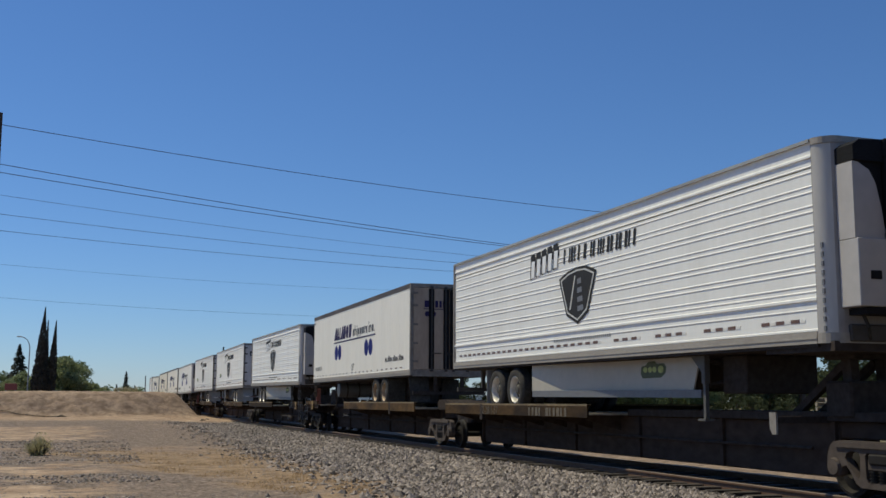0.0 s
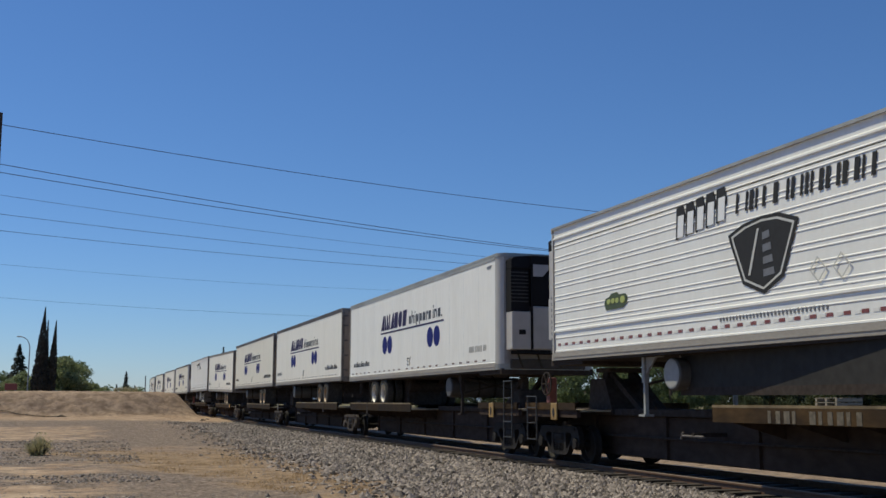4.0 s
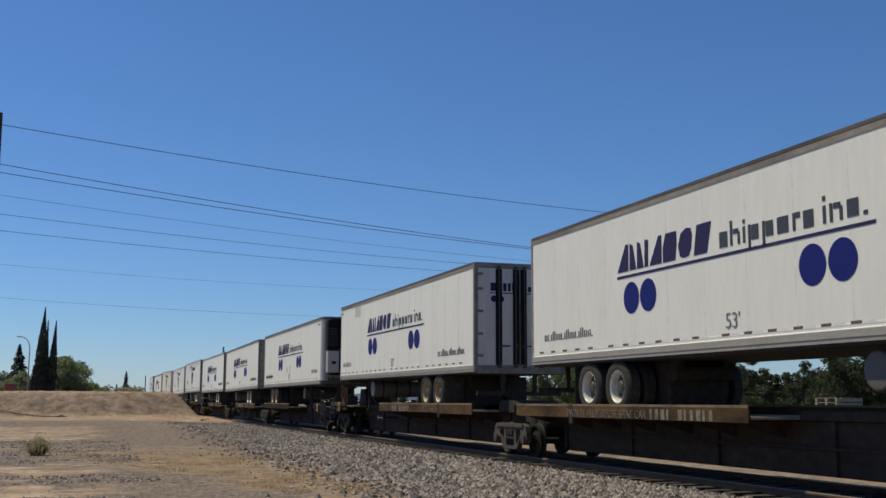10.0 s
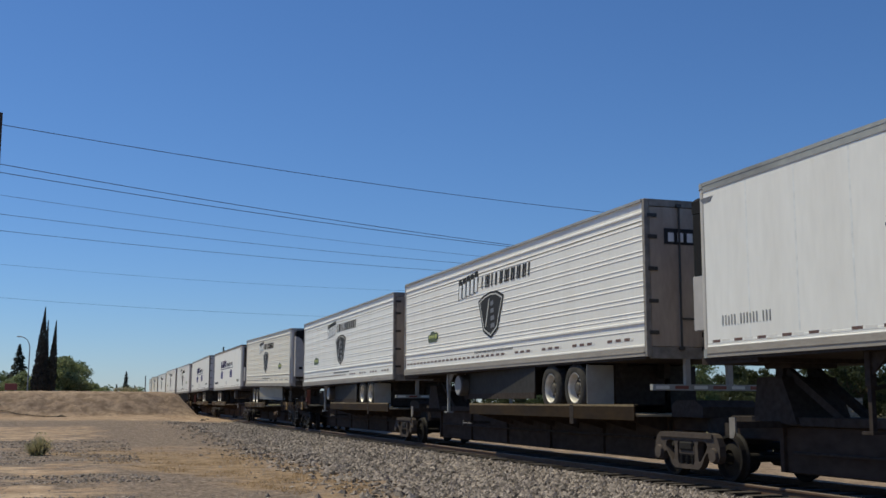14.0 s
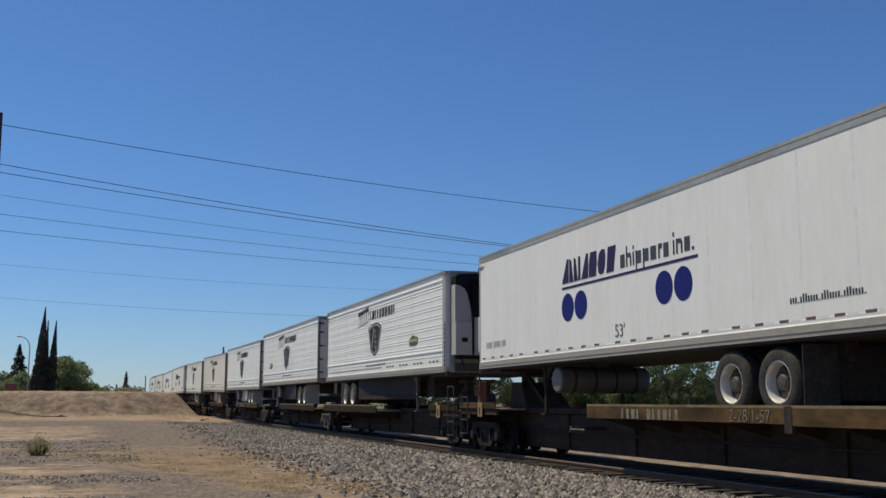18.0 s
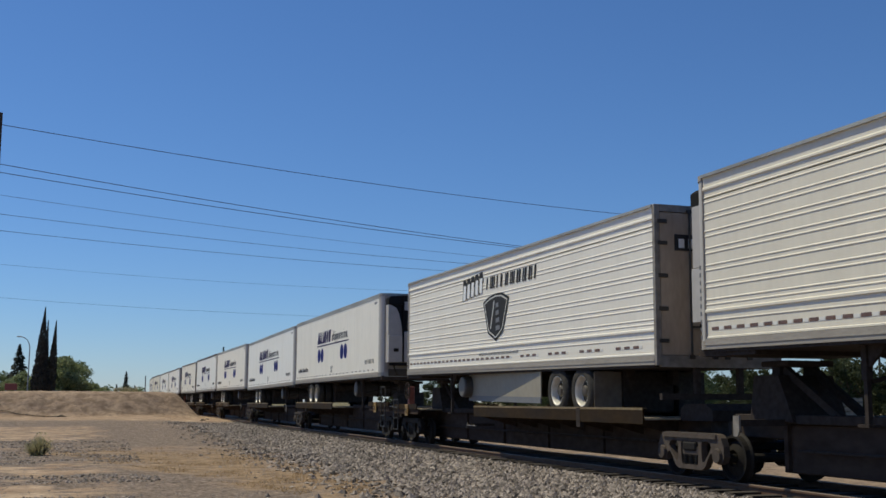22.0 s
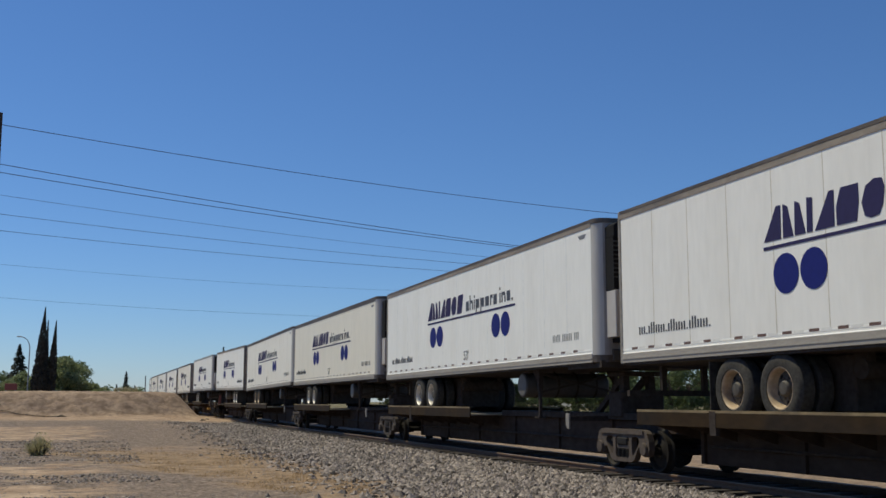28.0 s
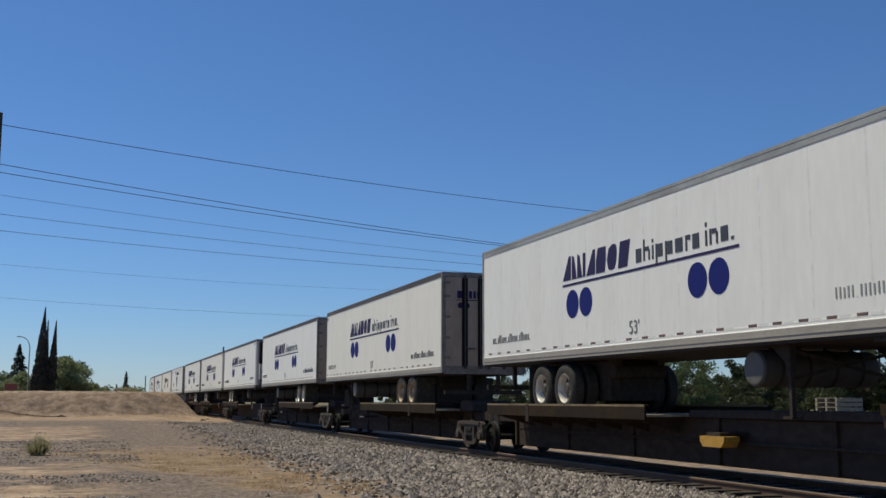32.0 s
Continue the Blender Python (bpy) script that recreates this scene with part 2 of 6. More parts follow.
def ground_material():
    """Tan dirt with grey gravel in drifts: dirt streaks near, a worn dirt band, gravel elsewhere."""
    m = bpy.data.materials.new("dirt_and_gravel")
    m.use_nodes = True
    n, l = m.node_tree.nodes, m.node_tree.links
    b = n["Principled BSDF"]
    b.inputs["Roughness"].default_value = 0.95
    b.inputs["Specular IOR Level"].default_value = 0.15
    co = n.new("ShaderNodeTexCoord").outputs["Object"]

    def noise_tex(s, detail=6.0, stretch=None):
        t = n.new("ShaderNodeTexNoise")
        t.inputs["Scale"].default_value, t.inputs["Detail"].default_value = s, detail
        v = co
        if stretch:
            mp = n.new("ShaderNodeMapping")
            mp.inputs["Scale"].default_value = stretch
            l.new(co, mp.inputs[0])
            v = mp.outputs[0]
        l.new(v, t.inputs["Vector"])
        return t.outputs["Fac"]

    def math_node(op, a, c=None):
        x = n.new("ShaderNodeMath")
        x.operation = op
        for sock, v in zip(x.inputs, (a, c)):
            if v is None:
                continue
            if isinstance(v, (int, float)):
                sock.default_value = v
            else:
                l.new(v, sock)
        return x.outputs[0]

    def ramp(f, lo, hi, a=0.0, c=1.0):
        r = n.new("ShaderNodeMapRange")
        for i, v in ((1, lo), (2, hi), (3, a), (4, c)):
            r.inputs[i].default_value = v
        l.new(f, r.inputs[0])
        return r.outputs[0]

    def mix(f, a, c, kind="MIX"):
        x = n.new("ShaderNodeMix")
        x.data_type, x.blend_type = "RGBA", kind
        for sock, v in ((x.inputs[0], f), (x.inputs[6], a), (x.inputs[7], c)):
            if isinstance(v, (int, float)):
                sock.default_value = v
            elif isinstance(v, tuple):
                sock.default_value = (*v, 1)
            else:
                l.new(v, sock)
        return x.outputs[2]

    sep = n.new("ShaderNodeSeparateXYZ")
    l.new(co, sep.inputs[0])
    x, y, z = sep.outputs
    # worn band of dry dirt beside the ballast, widening towards x=-20
    wob = ramp(noise_tex(0.45, 7.0), 0.3, 0.7, -1.3, 1.3)
    low = math_node("ADD", math_node("MULTIPLY", x, 0.27), 9.24)
    band = ramp(math_node("ADD", math_node("SUBTRACT", y, low), wob), -0.5, 0.7)
    band = math_node("MULTIPLY", band, ramp(math_node("ADD", y, wob), 6.1, 4.7))
    band = math_node("MULTIPLY", band, ramp(math_node("ADD", x, math_node("MULTIPLY", wob, 2.0)), -43.0, -36.0))
    # wheel-worn streaks of pale dirt across the gravel
    sway = ramp(noise_tex(0.5, 7.0, (0.6, 1.0, 1.0)), 0.25, 0.75, -2.4, 2.4)
    xs_ = math_node("ADD", x, sway)
    near = None
    for mid, half in ((-56.5, 8.5), (-29.0, 2.2), (-22.6, 1.5), (-17.5, 1.2)):
        p = ramp(math_node("ABSOLUTE", math_node("SUBTRACT", xs_, mid)), half - 0.2, half + 0.25, 1.0, 0.0)
        near = p if near is None else math_node("MAXIMUM", near, p)
    near = math_node("MULTIPLY", near, ramp(math_node("ADD", y, math_node("MULTIPLY", wob, 0.6)), 0.9, 0.0))
    near = math_node("MULTIPLY", near, ramp(noise_tex(1.1, 9.0, (1.3, 0.8, 1.0)), 0.41, 0.50))
    patch = ramp(noise_tex(0.30, 7.0, (1.4, 0.5, 1.0)), 0.60, 0.74, 0.0, 0.7)
    hill = ramp(z, 0.05, 0.35)
    beyond = ramp(y, 13.0, 13.8, 0.0, 0.35)
    far = ramp(math_node("ADD", x, math_node("MULTIPLY", wob, 2.0)), -73.0, -79.0)
    dirt = near
    for f in (band, patch, hill, beyond, far):
        dirt = math_node("MAXIMUM", dirt, f)
    dirt = math_node("MULTIPLY", dirt, ramp(noise_tex(7.0), 0.25, 0.5, 0.45, 1.0))
    soil = mix(ramp(noise_tex(0.8), 0.35, 0.65), (0.29, 0.201, 0.129), (0.455, 0.339, 0.230))
    soil = mix(band, soil, mix(ramp(noise_tex(2.2, 8.0), 0.35, 0.65), (0.19, 0.131, 0.074), (0.35, 0.250, 0.151)))
    clod = mix(ramp(noise_tex(2.0, 9.0, (1.0, 0.6, 1.3)), 0.34, 0.62), (0.225, 0.160, 0.108), (0.385, 0.285, 0.198))
    soil = mix(hill, soil, clod)
    grit = mix(ramp(noise_tex(9.0, 9.0), 0.36, 0.62), (0.115, 0.088, 0.068), (0.275, 0.214, 0.166))
    col = mix(dirt, grit, soil)
    col = mix(1.0, col, ramp(noise_tex(3.0, 9.0), 0.25, 0.75, 0.70, 1.22), "MULTIPLY")
    weeds = mix(ramp(noise_tex(0.5, 7.0), 0.35, 0.65), (0.10, 0.095, 0.045), (0.24, 0.20, 0.12))
    col = mix(ramp(math_node("ADD", y, math_node("MULTIPLY", wob, 1.5)), 17.0, 21.0), col, weeds)
    l.new(col, b.inputs["Base Color"])
    bp = n.new("ShaderNodeBump")
    bp.inputs["Strength"].default_value, bp.inputs["Distance"].default_value = 0.8, 0.06
    l.new(noise_tex(18.0, 5.0), bp.inputs["Height"])
    l.new(bp.outputs[0], b.inputs["Normal"])
    return m


M["ground"] = ground_material()
M["oily"] = material("oily_track_ballast", (0.062, 0.048, 0.037), 0.95, grain=0.45, scale=22.0, stain=(0.018, 0.014, 0.011), stain_scale=0.8, stain_amount=0.7,
                     bump=0.9, bump_scale=20.0, spec=0.15)
M["ballast"] = material("ballast_gravel", (0.105, 0.088, 0.072), 0.95, grain=0.45, scale=22.0, stain=(0.14, 0.11, 0.08), stain_scale=0.6, stain_amount=0.5,
                        bump=0.9, bump_scale=20.0, spec=0.2)


# ---- mesh helpers ----
def link(name, bm, mat, parent=None, label="", smooth=False):
    me = bpy.data.meshes.new(name)
    bm.to_mesh(me)
    bm.free()
    me.materials.append(mat)
    if smooth:
        me.polygons.foreach_set("use_smooth", [True] * len(me.polygons))
        me.set_sharp_from_angle(angle=radians(38))
    ob = new(name, me)
    ob.parent = parent
    if label:
        tagged(ob, label)
    return ob


def part(name, bm, mat, parent, label="", smooth=False):
    return link(name, bm, M[mat], parent, label, smooth)


def box(bm, x0, x1, y0, y1, z0, z1, bevel=0.0):
    vs = [bm.verts.new((x, y, z)) for z in (z0, z1) for x, y in ((x0, y0), (x1, y0), (x1, y1), (x0, y1))]
    fs = [bm.faces.new([vs[i] for i in f]) for f in ((3, 2, 1, 0), (4, 5, 6, 7), (0, 1, 5, 4), (1, 2, 6, 5), (2, 3, 7, 6), (3, 0, 4, 7))]
    if bevel:
        es = list({e for f in fs for e in f.edges})
        bmesh.ops.bevel(bm, geom=es, offset=bevel, segments=1, affect="EDGES")
    return bm


def beam(bm, a, b, w, d=None):
    """A square bar from a to b."""
    a, b = Vector(a), Vector(b)
    d = d or w
    ax = (b - a).normalized()
    up = Vector((0, 0, 1)) if abs(ax.z) < 0.9 else Vector((1, 0, 0))
    s = ax.cross(up).normalized() * (w / 2)
    u = s.cross(ax).normalized() * (d / 2)
    vs = [bm.verts.new(p + i * s + j * u) for p in (a, b) for i, j in ((-1, -1), (1, -1), (1, 1), (-1, 1))]
    for f in ((3, 2, 1, 0), (4, 5, 6, 7), (0, 1, 5, 4), (1, 2, 6, 5), (2, 3, 7, 6), (3, 0, 4, 7)):
        bm.faces.new([vs[i] for i in f])
    return bm


def tube(bm, a, b, r, seg=10, r2=None):
    a, b = Vector(a), Vector(b)
    ax = (b - a).normalized()
    up = Vector((0, 0, 1)) if abs(ax.z) < 0.9 else Vector((1, 0, 0))
    s = ax.cross(up).normalized()
    u = s.cross(ax).normalized()
    r2 = r if r2 is None else r2
    rings = []
    for p, q in ((a, r), (b, r2)):
        rings.append([bm.verts.new(p + q * (math.cos(k * math.tau / seg) * s + math.sin(k * math.tau / seg) * u)) for k in range(seg)])
    for k in range(seg):
        bm.faces.new((rings[0][k], rings[0][(k + 1) % seg], rings[1][(k + 1) % seg], rings[1][k]))
    bm.faces.new(rings[0][::-1])
    bm.faces.new(rings[1])
    return bm


def lathe(bm, profile, centre, seg=28):
    """Turns (radius, y) points round an axis along y through centre."""
    cx, cy, cz = centre
    rings = []
    for r, y in profile:
        if r < 1e-6:
            rings.append([bm.verts.new((cx, cy + y, cz))])
        else:
            rings.append([bm.verts.new((cx + r * math.cos(k * math.tau / seg), cy + y, cz + r * math.sin(k * math.tau / seg))) for k in range(seg)])
    for a, b in zip(rings, rings[1:]):
        for k in range(seg):
            j = (k + 1) % seg
            if len(a) == 1 and len(b) == 1:
                continue
            if len(a) == 1:
                bm.faces.new((a[0], b[j], b[k]))
            elif len(b) == 1:
                bm.faces.new((a[k], a[j], b[0]))
            else:
                bm.faces.new((a[k], a[j], b[j], b[k]))
    return bm


def prism_x(bm, loop, x0, x1):
    """Extrudes a closed (y, z) loop along x."""
    a = [bm.verts.new((x0, y, z)) for y, z in loop]
    b = [bm.verts.new((x1, y, z)) for y, z in loop]
    for k in range(len(loop)):
        j = (k + 1) % len(loop)
        bm.faces.new((a[k], a[j], b[j], b[k]))
    bm.faces.new(a[::-1])
    bm.faces.new(b)
    return bm


def prism_z(bm, loop, z0, z1):
    a = [bm.verts.new((x, y, z0)) for x, y in loop]
    b = [bm.verts.new((x, y, z1)) for x, y in loop]
    for k in range(len(loop)):
        j = (k + 1) % len(loop)
        bm.faces.new((a[k], a[j], b[j], b[k]))
    bm.faces.new(a[::-1])
    bm.faces.new(b)
    return bm


def prism_y(bm, loop, y0, y1):
    a = [bm.verts.new((x, y0, z)) for x, z in loop]
    b = [bm.verts.new((x, y1, z)) for x, z in loop]
    for k in range(len(loop)):
        j = (k + 1) % len(loop)
        bm.faces.new((a[k], b[k], b[j], a[j]))
    bm.faces.new(a)
    bm.faces.new(b[::-1])
    return bm


def fixed(bm):
    bmesh.ops.recalc_face_normals(bm, faces=bm.faces)
    return bm


def B():
    return bmesh.new()


def from_arrays(name, verts, faces, mat, parent=None):
    me = bpy.data.meshes.new(name)
    me.from_pydata(verts.tolist(), [], faces.tolist())
    me.materials.append(mat)
    ob = new(name, me)
    ob.parent = parent
    return ob

# ---- the track's line ----
YC = 10.96                      # centre of the track
BEND, RADIUS = 170.0, 560.0     # straight up to this far ahead, then a wide bend to the right


def on_track(s):
    """The pose on the track at s metres ahead of the camera's foot, facing along the travel."""
    if s <= BEND:
        return pose(-s, YC, 0)
    a = (s - BEND) / RADIUS
    return pose(-(BEND + RADIUS * math.sin(a)), YC + RADIUS * (1 - math.cos(a)), 0, 0, 0, -math.degrees(a))


def travelled(t):
    return 21.05 * t - 0.015 * t * t


# ---- trailers ----
L, HALF, W = 16.15, 8.075, 1.30     # a 53-foot trailer
Z0, ZT = 2.15, 5.04                 # its lower and upper edge above the rail


def bars(bm, u0, u1, z0, z1, count, y, slant=0.0, fill=0.55, tall=None):
    """A row of plain upright bars in the place of a line of lettering."""
    pitch = (u1 - u0) / count
    for k in range(count):
        top = z0 + (z1 - z0) * (tall[k % len(tall)] if tall else 1.0)
        a = u0 + k * pitch
        w = pitch * fill
        sl = slant * (top - z0)
        loop = [(a, z0), (a + w, z0), (a + w + sl, top), (a + sl, top)]
        vs = [bm.verts.new((x - HALF, y, z)) for x, z in loop]
        us = [bm.verts.new((x - HALF, y + 0.006, z)) for x, z in loop]
        bm.faces.new(vs)
        for i in range(4):
            j = (i + 1) % 4
            bm.faces.new((vs[i], us[i], us[j], vs[j]))
    return bm


def plate(bm, loop, y, thick=0.006):
    """A thin plate with its face towards the near side; loop runs anticlockwise as seen from there."""
    vs = [bm.verts.new((x - HALF, y, z)) for x, z in loop]
    us = [bm.verts.new((x - HALF, y + thick, z)) for x, z in loop]
    bm.faces.new(vs)
    n = len(loop)
    for i in range(n):
        bm.faces.new((vs[i], us[i], us[(i + 1) % n], vs[(i + 1) % n]))
    return bm


def disc(bm, u, z, r, y, rz=None, seg=28):
    return plate(bm, [(u + r * math.cos(k * math.tau / seg), z + (rz or r) * math.sin(k * math.tau / seg)) for k in range(seg)], y)


def diamond(bm, u, z, r, y):
    """A diamond-shaped placard holder: an open frame of four bars."""
    rings = [[bm.verts.new((u + a * q - HALF, y, z + b * q)) for a, b in ((0, -1), (1, 0), (0, 1), (-1, 0))] for q in (r, r * 0.80)]
    for i in range(4):
        bm.faces.new((rings[0][i], rings[0][(i + 1) % 4], rings[1][(i + 1) % 4], rings[1][i]))
    return bm


def logo_loop(u, z):
    """The outline of the green logo."""
    return [(u + a, z + b) for a, b in ((-0.47, -0.04), (-0.40, -0.14), (0.30, -0.13), (0.46, -0.05), (0.49, 0.07), (0.40, 0.13), (0.14, 0.13), (0.08, 0.18), (-0.18, 0.17), (-0.26, 0.11), (-0.44, 0.08))]


def ribbed_profile():
    """The near side of a ribbed trailer from the bottom up: (outward, z)."""
    p = [(0.0, 2.15), (0.0, 2.31), (0.012, 2.32), (0.012, 2.345), (0.0, 2.355), (0.0, 2.60), (0.012, 2.62), (0.004, 2.64), (0.004, 2.735), (0.032, 2.75), (0.032, 2.785), (0.012, 2.80)]
    z = 2.86
    while z < 4.58:
        for d in (0.0, 0.085):
            p += [(0.008, z + d), (0.018, z + d + 0.010), (0.018, z + d + 0.020), (0.008, z + d + 0.034)]
        z += 0.285
    p += [(0.008, 4.64), (0.004, 4.66), (0.004, 4.785), (0.032, 4.80), (0.032, 4.83), (0.016, 4.85), (0.016, 5.00), (0.03, 5.0), (0.03, 5.04)]
    return p


text_cache = {}


def numeral_mesh(text, size, mat="grey_vinyl"):
    if (text, size) not in text_cache:
        cu = bpy.data.curves.new("numeral", "FONT")
        cu.body, cu.size, cu.extrude, cu.offset = text, size, 0.003, -0.003
        ob = bpy.data.objects.new("numeral", cu)
        scene.collection.objects.link(ob)
        me = bpy.data.meshes.new_from_object(ob.evaluated_get(bpy.context.evaluated_depsgraph_get()))
        bpy.data.objects.remove(ob)
        me.materials.clear()
        me.materials.append(M[mat])
        text_cache[(text, size)] = me
    return text_cache[(text, size)]


def wheel_pair(parent, x, side, rim):
    """Dual tyres at one end of an axle; side -1 is the near one."""
    w, r, y, z = 0.14, 0.52, side * 1.12, 1.60
    bm = lathe(B(), [(0.325, -w), (0.345, -w - 0.004), (0.42, -w - 0.012), (0.485, -w + 0.01), (r, -w + 0.05), (r, w - 0.05), (0.485, w - 0.01), (0.42, w + 0.012), (0.345, w + 0.004), (0.325, w)],
               (x, y, z), 32)
    wheel = part("wheel", fixed(bm), "rubber", parent, smooth=True)
    bm = lathe(B(), [(0.31, -0.14), (0.485, -0.13), (r, -0.09), (r, 0.09), (0.485, 0.13), (0.31, 0.14)], (x, side * 0.79, z), 24)
    part("inner_tyre", fixed(bm), "rubber", wheel, smooth=True)
    o = side
    if side > 0:
        bm = lathe(B(), [(0.325, o * 0.13), (0.29, o * 0.10), (0.265, o * -0.10), (0.12, o * -0.11), (0.10, o * 0.05), (0.0, o * 0.06)], (x, y, z), 20)
        part("rim", fixed(bm), rim, wheel, smooth=True)
        return
    # bright barrel round the darkened disc brings out the sunlit crescent
    bm = lathe(B(), [(0.322, o * 0.120), (0.322, o * 0.130), (0.306, o * 0.132), (0.292, o * 0.115), (0.285, o * 0.06), (0.275, o * -0.02), (0.262, o * -0.035)], (x, y, z), 32)
    part("rim", fixed(bm), rim, wheel, smooth=True)
    bm = lathe(B(), [(0.268, o * -0.025), (0.22, o * -0.01), (0.15, o * 0.005), (0.13, o * 0.01), (0.12, o * 0.05), (0.095, o * 0.08), (0.0, o * 0.09)], (x, y, z), 24)
    for k in range(10):
        a = k * math.tau / 10
        px, pz = x + 0.155 * math.cos(a), z + 0.155 * math.sin(a)
        tube(bm, (px, y, pz), (px, y + o * 0.035, pz), 0.016, 6)
    hub = part("hub", fixed(bm), "disc_shaded", wheel, "dusty hub and wheel disc, darkened for the shade in the dish")
    bm = B()
    for k in range(5):
        a = k * math.tau / 5 + 0.4 + x
        px, pz = x + 0.212 * math.cos(a), z + 0.212 * math.sin(a)
        tube(bm, (px, y - o * 0.03, pz), (px, y, pz), 0.036, 10)
    tagged(part("hand_hole", fixed(bm), "unit_black", hub), kind="stuff")


def build_trailer(kind, facing, skirt=False, rim="rim", eco=True, tandem=0.0, tank=True, extras=False, dark=False, marks=(0.0, 0.0), url=0.0, url_length=2.45, patch=None, pale_unit=False, rail="dark", tank_at=None, rear_flap=False, doors="door", aged=False, seams=False):
    """A refrigerated 53-foot trailer, 0 at its middle. facing +1: nose towards +x."""
    f = facing
    ribbed = kind != "plain"
    ob = new("semi_trailer")
    nose0 = HALF - 0.30
    # body
    near = [(-W + 0.03 - d, z) for d, z in ribbed_profile()] if ribbed else [(-W, Z0), (-W - 0.012, Z0 + 0.01), (-W - 0.012, Z0 + 0.17), (-W, Z0 + 0.18), (-W, Z0 + 0.21), (-W - 0.003, Z0 + 0.215),
                                                                         (-W - 0.003, Z0 + 0.24), (-W, Z0 + 0.25), (-W, ZT - 0.02)]
    far = [(W, ZT - 0.02), (W, Z0)]
    bm = B()
    xa, xb = (-HALF + 0.09, nose0) if f > 0 else (-nose0, HALF - 0.09)
    prism_x(bm, near + far, xa, xb)
    body = part("body", fixed(bm), "paint", ob)
    # lower rail, upper rail, roof
    yb = -W - 0.016
    bm = box(B(), xa, xb, yb, yb + 0.02, Z0 - 0.01, Z0 + 0.16)
    box(bm, xa, xb, yb - 0.012, yb + 0.02, Z0 + 0.055, Z0 + 0.075)
    part("bottom_rail", bm, "rail_alu", ob, "dull aluminium bottom rail")
    part("bottom_rail", box(B(), xa, xb, -yb - 0.02, -yb, Z0 - 0.01, Z0 + 0.16), "rail_alu", ob)
    yt = -W - (0.018 if not ribbed else 0.034)
    cap = "rail_grey" if ribbed or rail == "grey" else "rail_dark"
    low = {"dark": "rail_dark", "tan": "rail_tan", "grey": "rail_grey"}[rail]
    for sgn in (-1, 1):
        a, b = sorted((sgn * -yt, sgn * (-yt - 0.05)))
        up = part("top_rail", box(B(), xa, xb, a, b, ZT - (0.035 if not ribbed else 0.03), ZT + 0.02), cap, ob)
        if not ribbed and sgn < 0:
            part("rail_flange", box(B(), xa, xb, a + 0.006, b, ZT - 0.135, ZT - 0.036), low, up, "weathered upper side rail")
    bm = B()
    prism_x(bm, [(-W + 0.04, ZT - 0.03), (W - 0.04, ZT - 0.03), (W - 0.04, ZT + 0.02), (0.6, ZT + 0.035), (-0.6, ZT + 0.035), (-W + 0.04, ZT + 0.02)], xa, xb)
    part("roof", fixed(bm), "roof", ob)
    if not ribbed:
        bm = B()
        for k in range(1, 13):
            x = xa + k * (xb - xa) / 13
            w = 0.010 if seams else 0.02
            box(bm, x - w, x + w, -W - 0.001, -W + 0.01, Z0 + 0.26, ZT - 0.14)
        tagged(part("panel_seam", bm, "patch" if seams else "seam", ob), kind="stuff")
    # rounded nose
    r, seg = 0.28, 7
    loop = []
    for cy, a0 in ((-W + r, -90), (W - r, 0)):
        for k in range(seg + 1):
            a = radians(a0 + k * 90 / seg)
            loop.append((f * (HALF - r + r * math.cos(a)), cy + r * math.sin(a)))
    loop += [(f * nose0, W), (f * nose0, -W)]
    bm = prism_z(B(), loop, Z0 + 0.05, ZT + 0.0)
    part("nose", fixed(bm), "grime_shaded", ob, "grimy grey front wall of the trailer, darkened for its shade", smooth=True)
    # paler strip over the near corner, where the sun catches the nose
    arc = []
    for q in (r + 0.004, r - 0.02):
        pts = [(f * (HALF - r + q * math.cos(radians(a_))), -(W - r - q * math.sin(radians(a_)))) for a_ in (-90, -80, -70, -60, -50, -40, -30)]
        arc += pts if q > r else pts[::-1]
    part("nose_corner", fixed(prism_z(B(), arc, Z0 + 0.135, ZT - 0.075)), "nose", ob, "rounded nose corner, paler for the sun on it", smooth=True)
    big = [(x * 1.0015, y * 1.012) for x, y in loop]
    for za, zb in ((Z0 - 0.01, Z0 + 0.13), (ZT - 0.07, ZT + 0.025)):
        part("nose_trim", fixed(prism_z(B(), big, za, zb)), "rail_alu" if ribbed else ("rail_grey" if rail == "grey" else "rail_dark"), ob)
    bm = box(B(), *sorted((f * (HALF - 1.6), f * (HALF - 0.02))), -W + 0.05, W - 0.05, Z0 - 0.12, Z0 + 0.02)
    part("coupler_plate", bm, "steel", ob)
    # refrigeration unit on the nose
    a, b = HALF - 0.01, HALF + 0.40
    bm = box(B(), *sorted((f * a, f * b)), -0.58, 1.08, 2.62, 3.70, 0.03)
    bm3 = box(B(), *sorted((f * a, f * b)), -1.12, -0.62, 2.62, 3.555, 0.012)
    bm2 = prism_x(B(), [(-1.12, 3.56), (-0.62, 3.56), (-0.62, 3.72), (-0.66, 4.00), (-0.74, 4.34), (-0.84, 4.52), (-1.02, 4.62), (-1.12, 4.63)], *sorted((f * a, f * (b - 0.06))))
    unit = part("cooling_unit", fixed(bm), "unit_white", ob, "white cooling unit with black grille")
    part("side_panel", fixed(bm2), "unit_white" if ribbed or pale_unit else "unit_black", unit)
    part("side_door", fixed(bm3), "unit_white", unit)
    for q, y0, y1, z0 in ((0.02, -0.58, 1.08, 3.72), (0.08, -1.08, -0.60, 3.60)):
        part("grille", box(B(), *sorted((f * a, f * (b - q))), y0, y1, z0, 4.66, 0.02), "unit_black", unit)
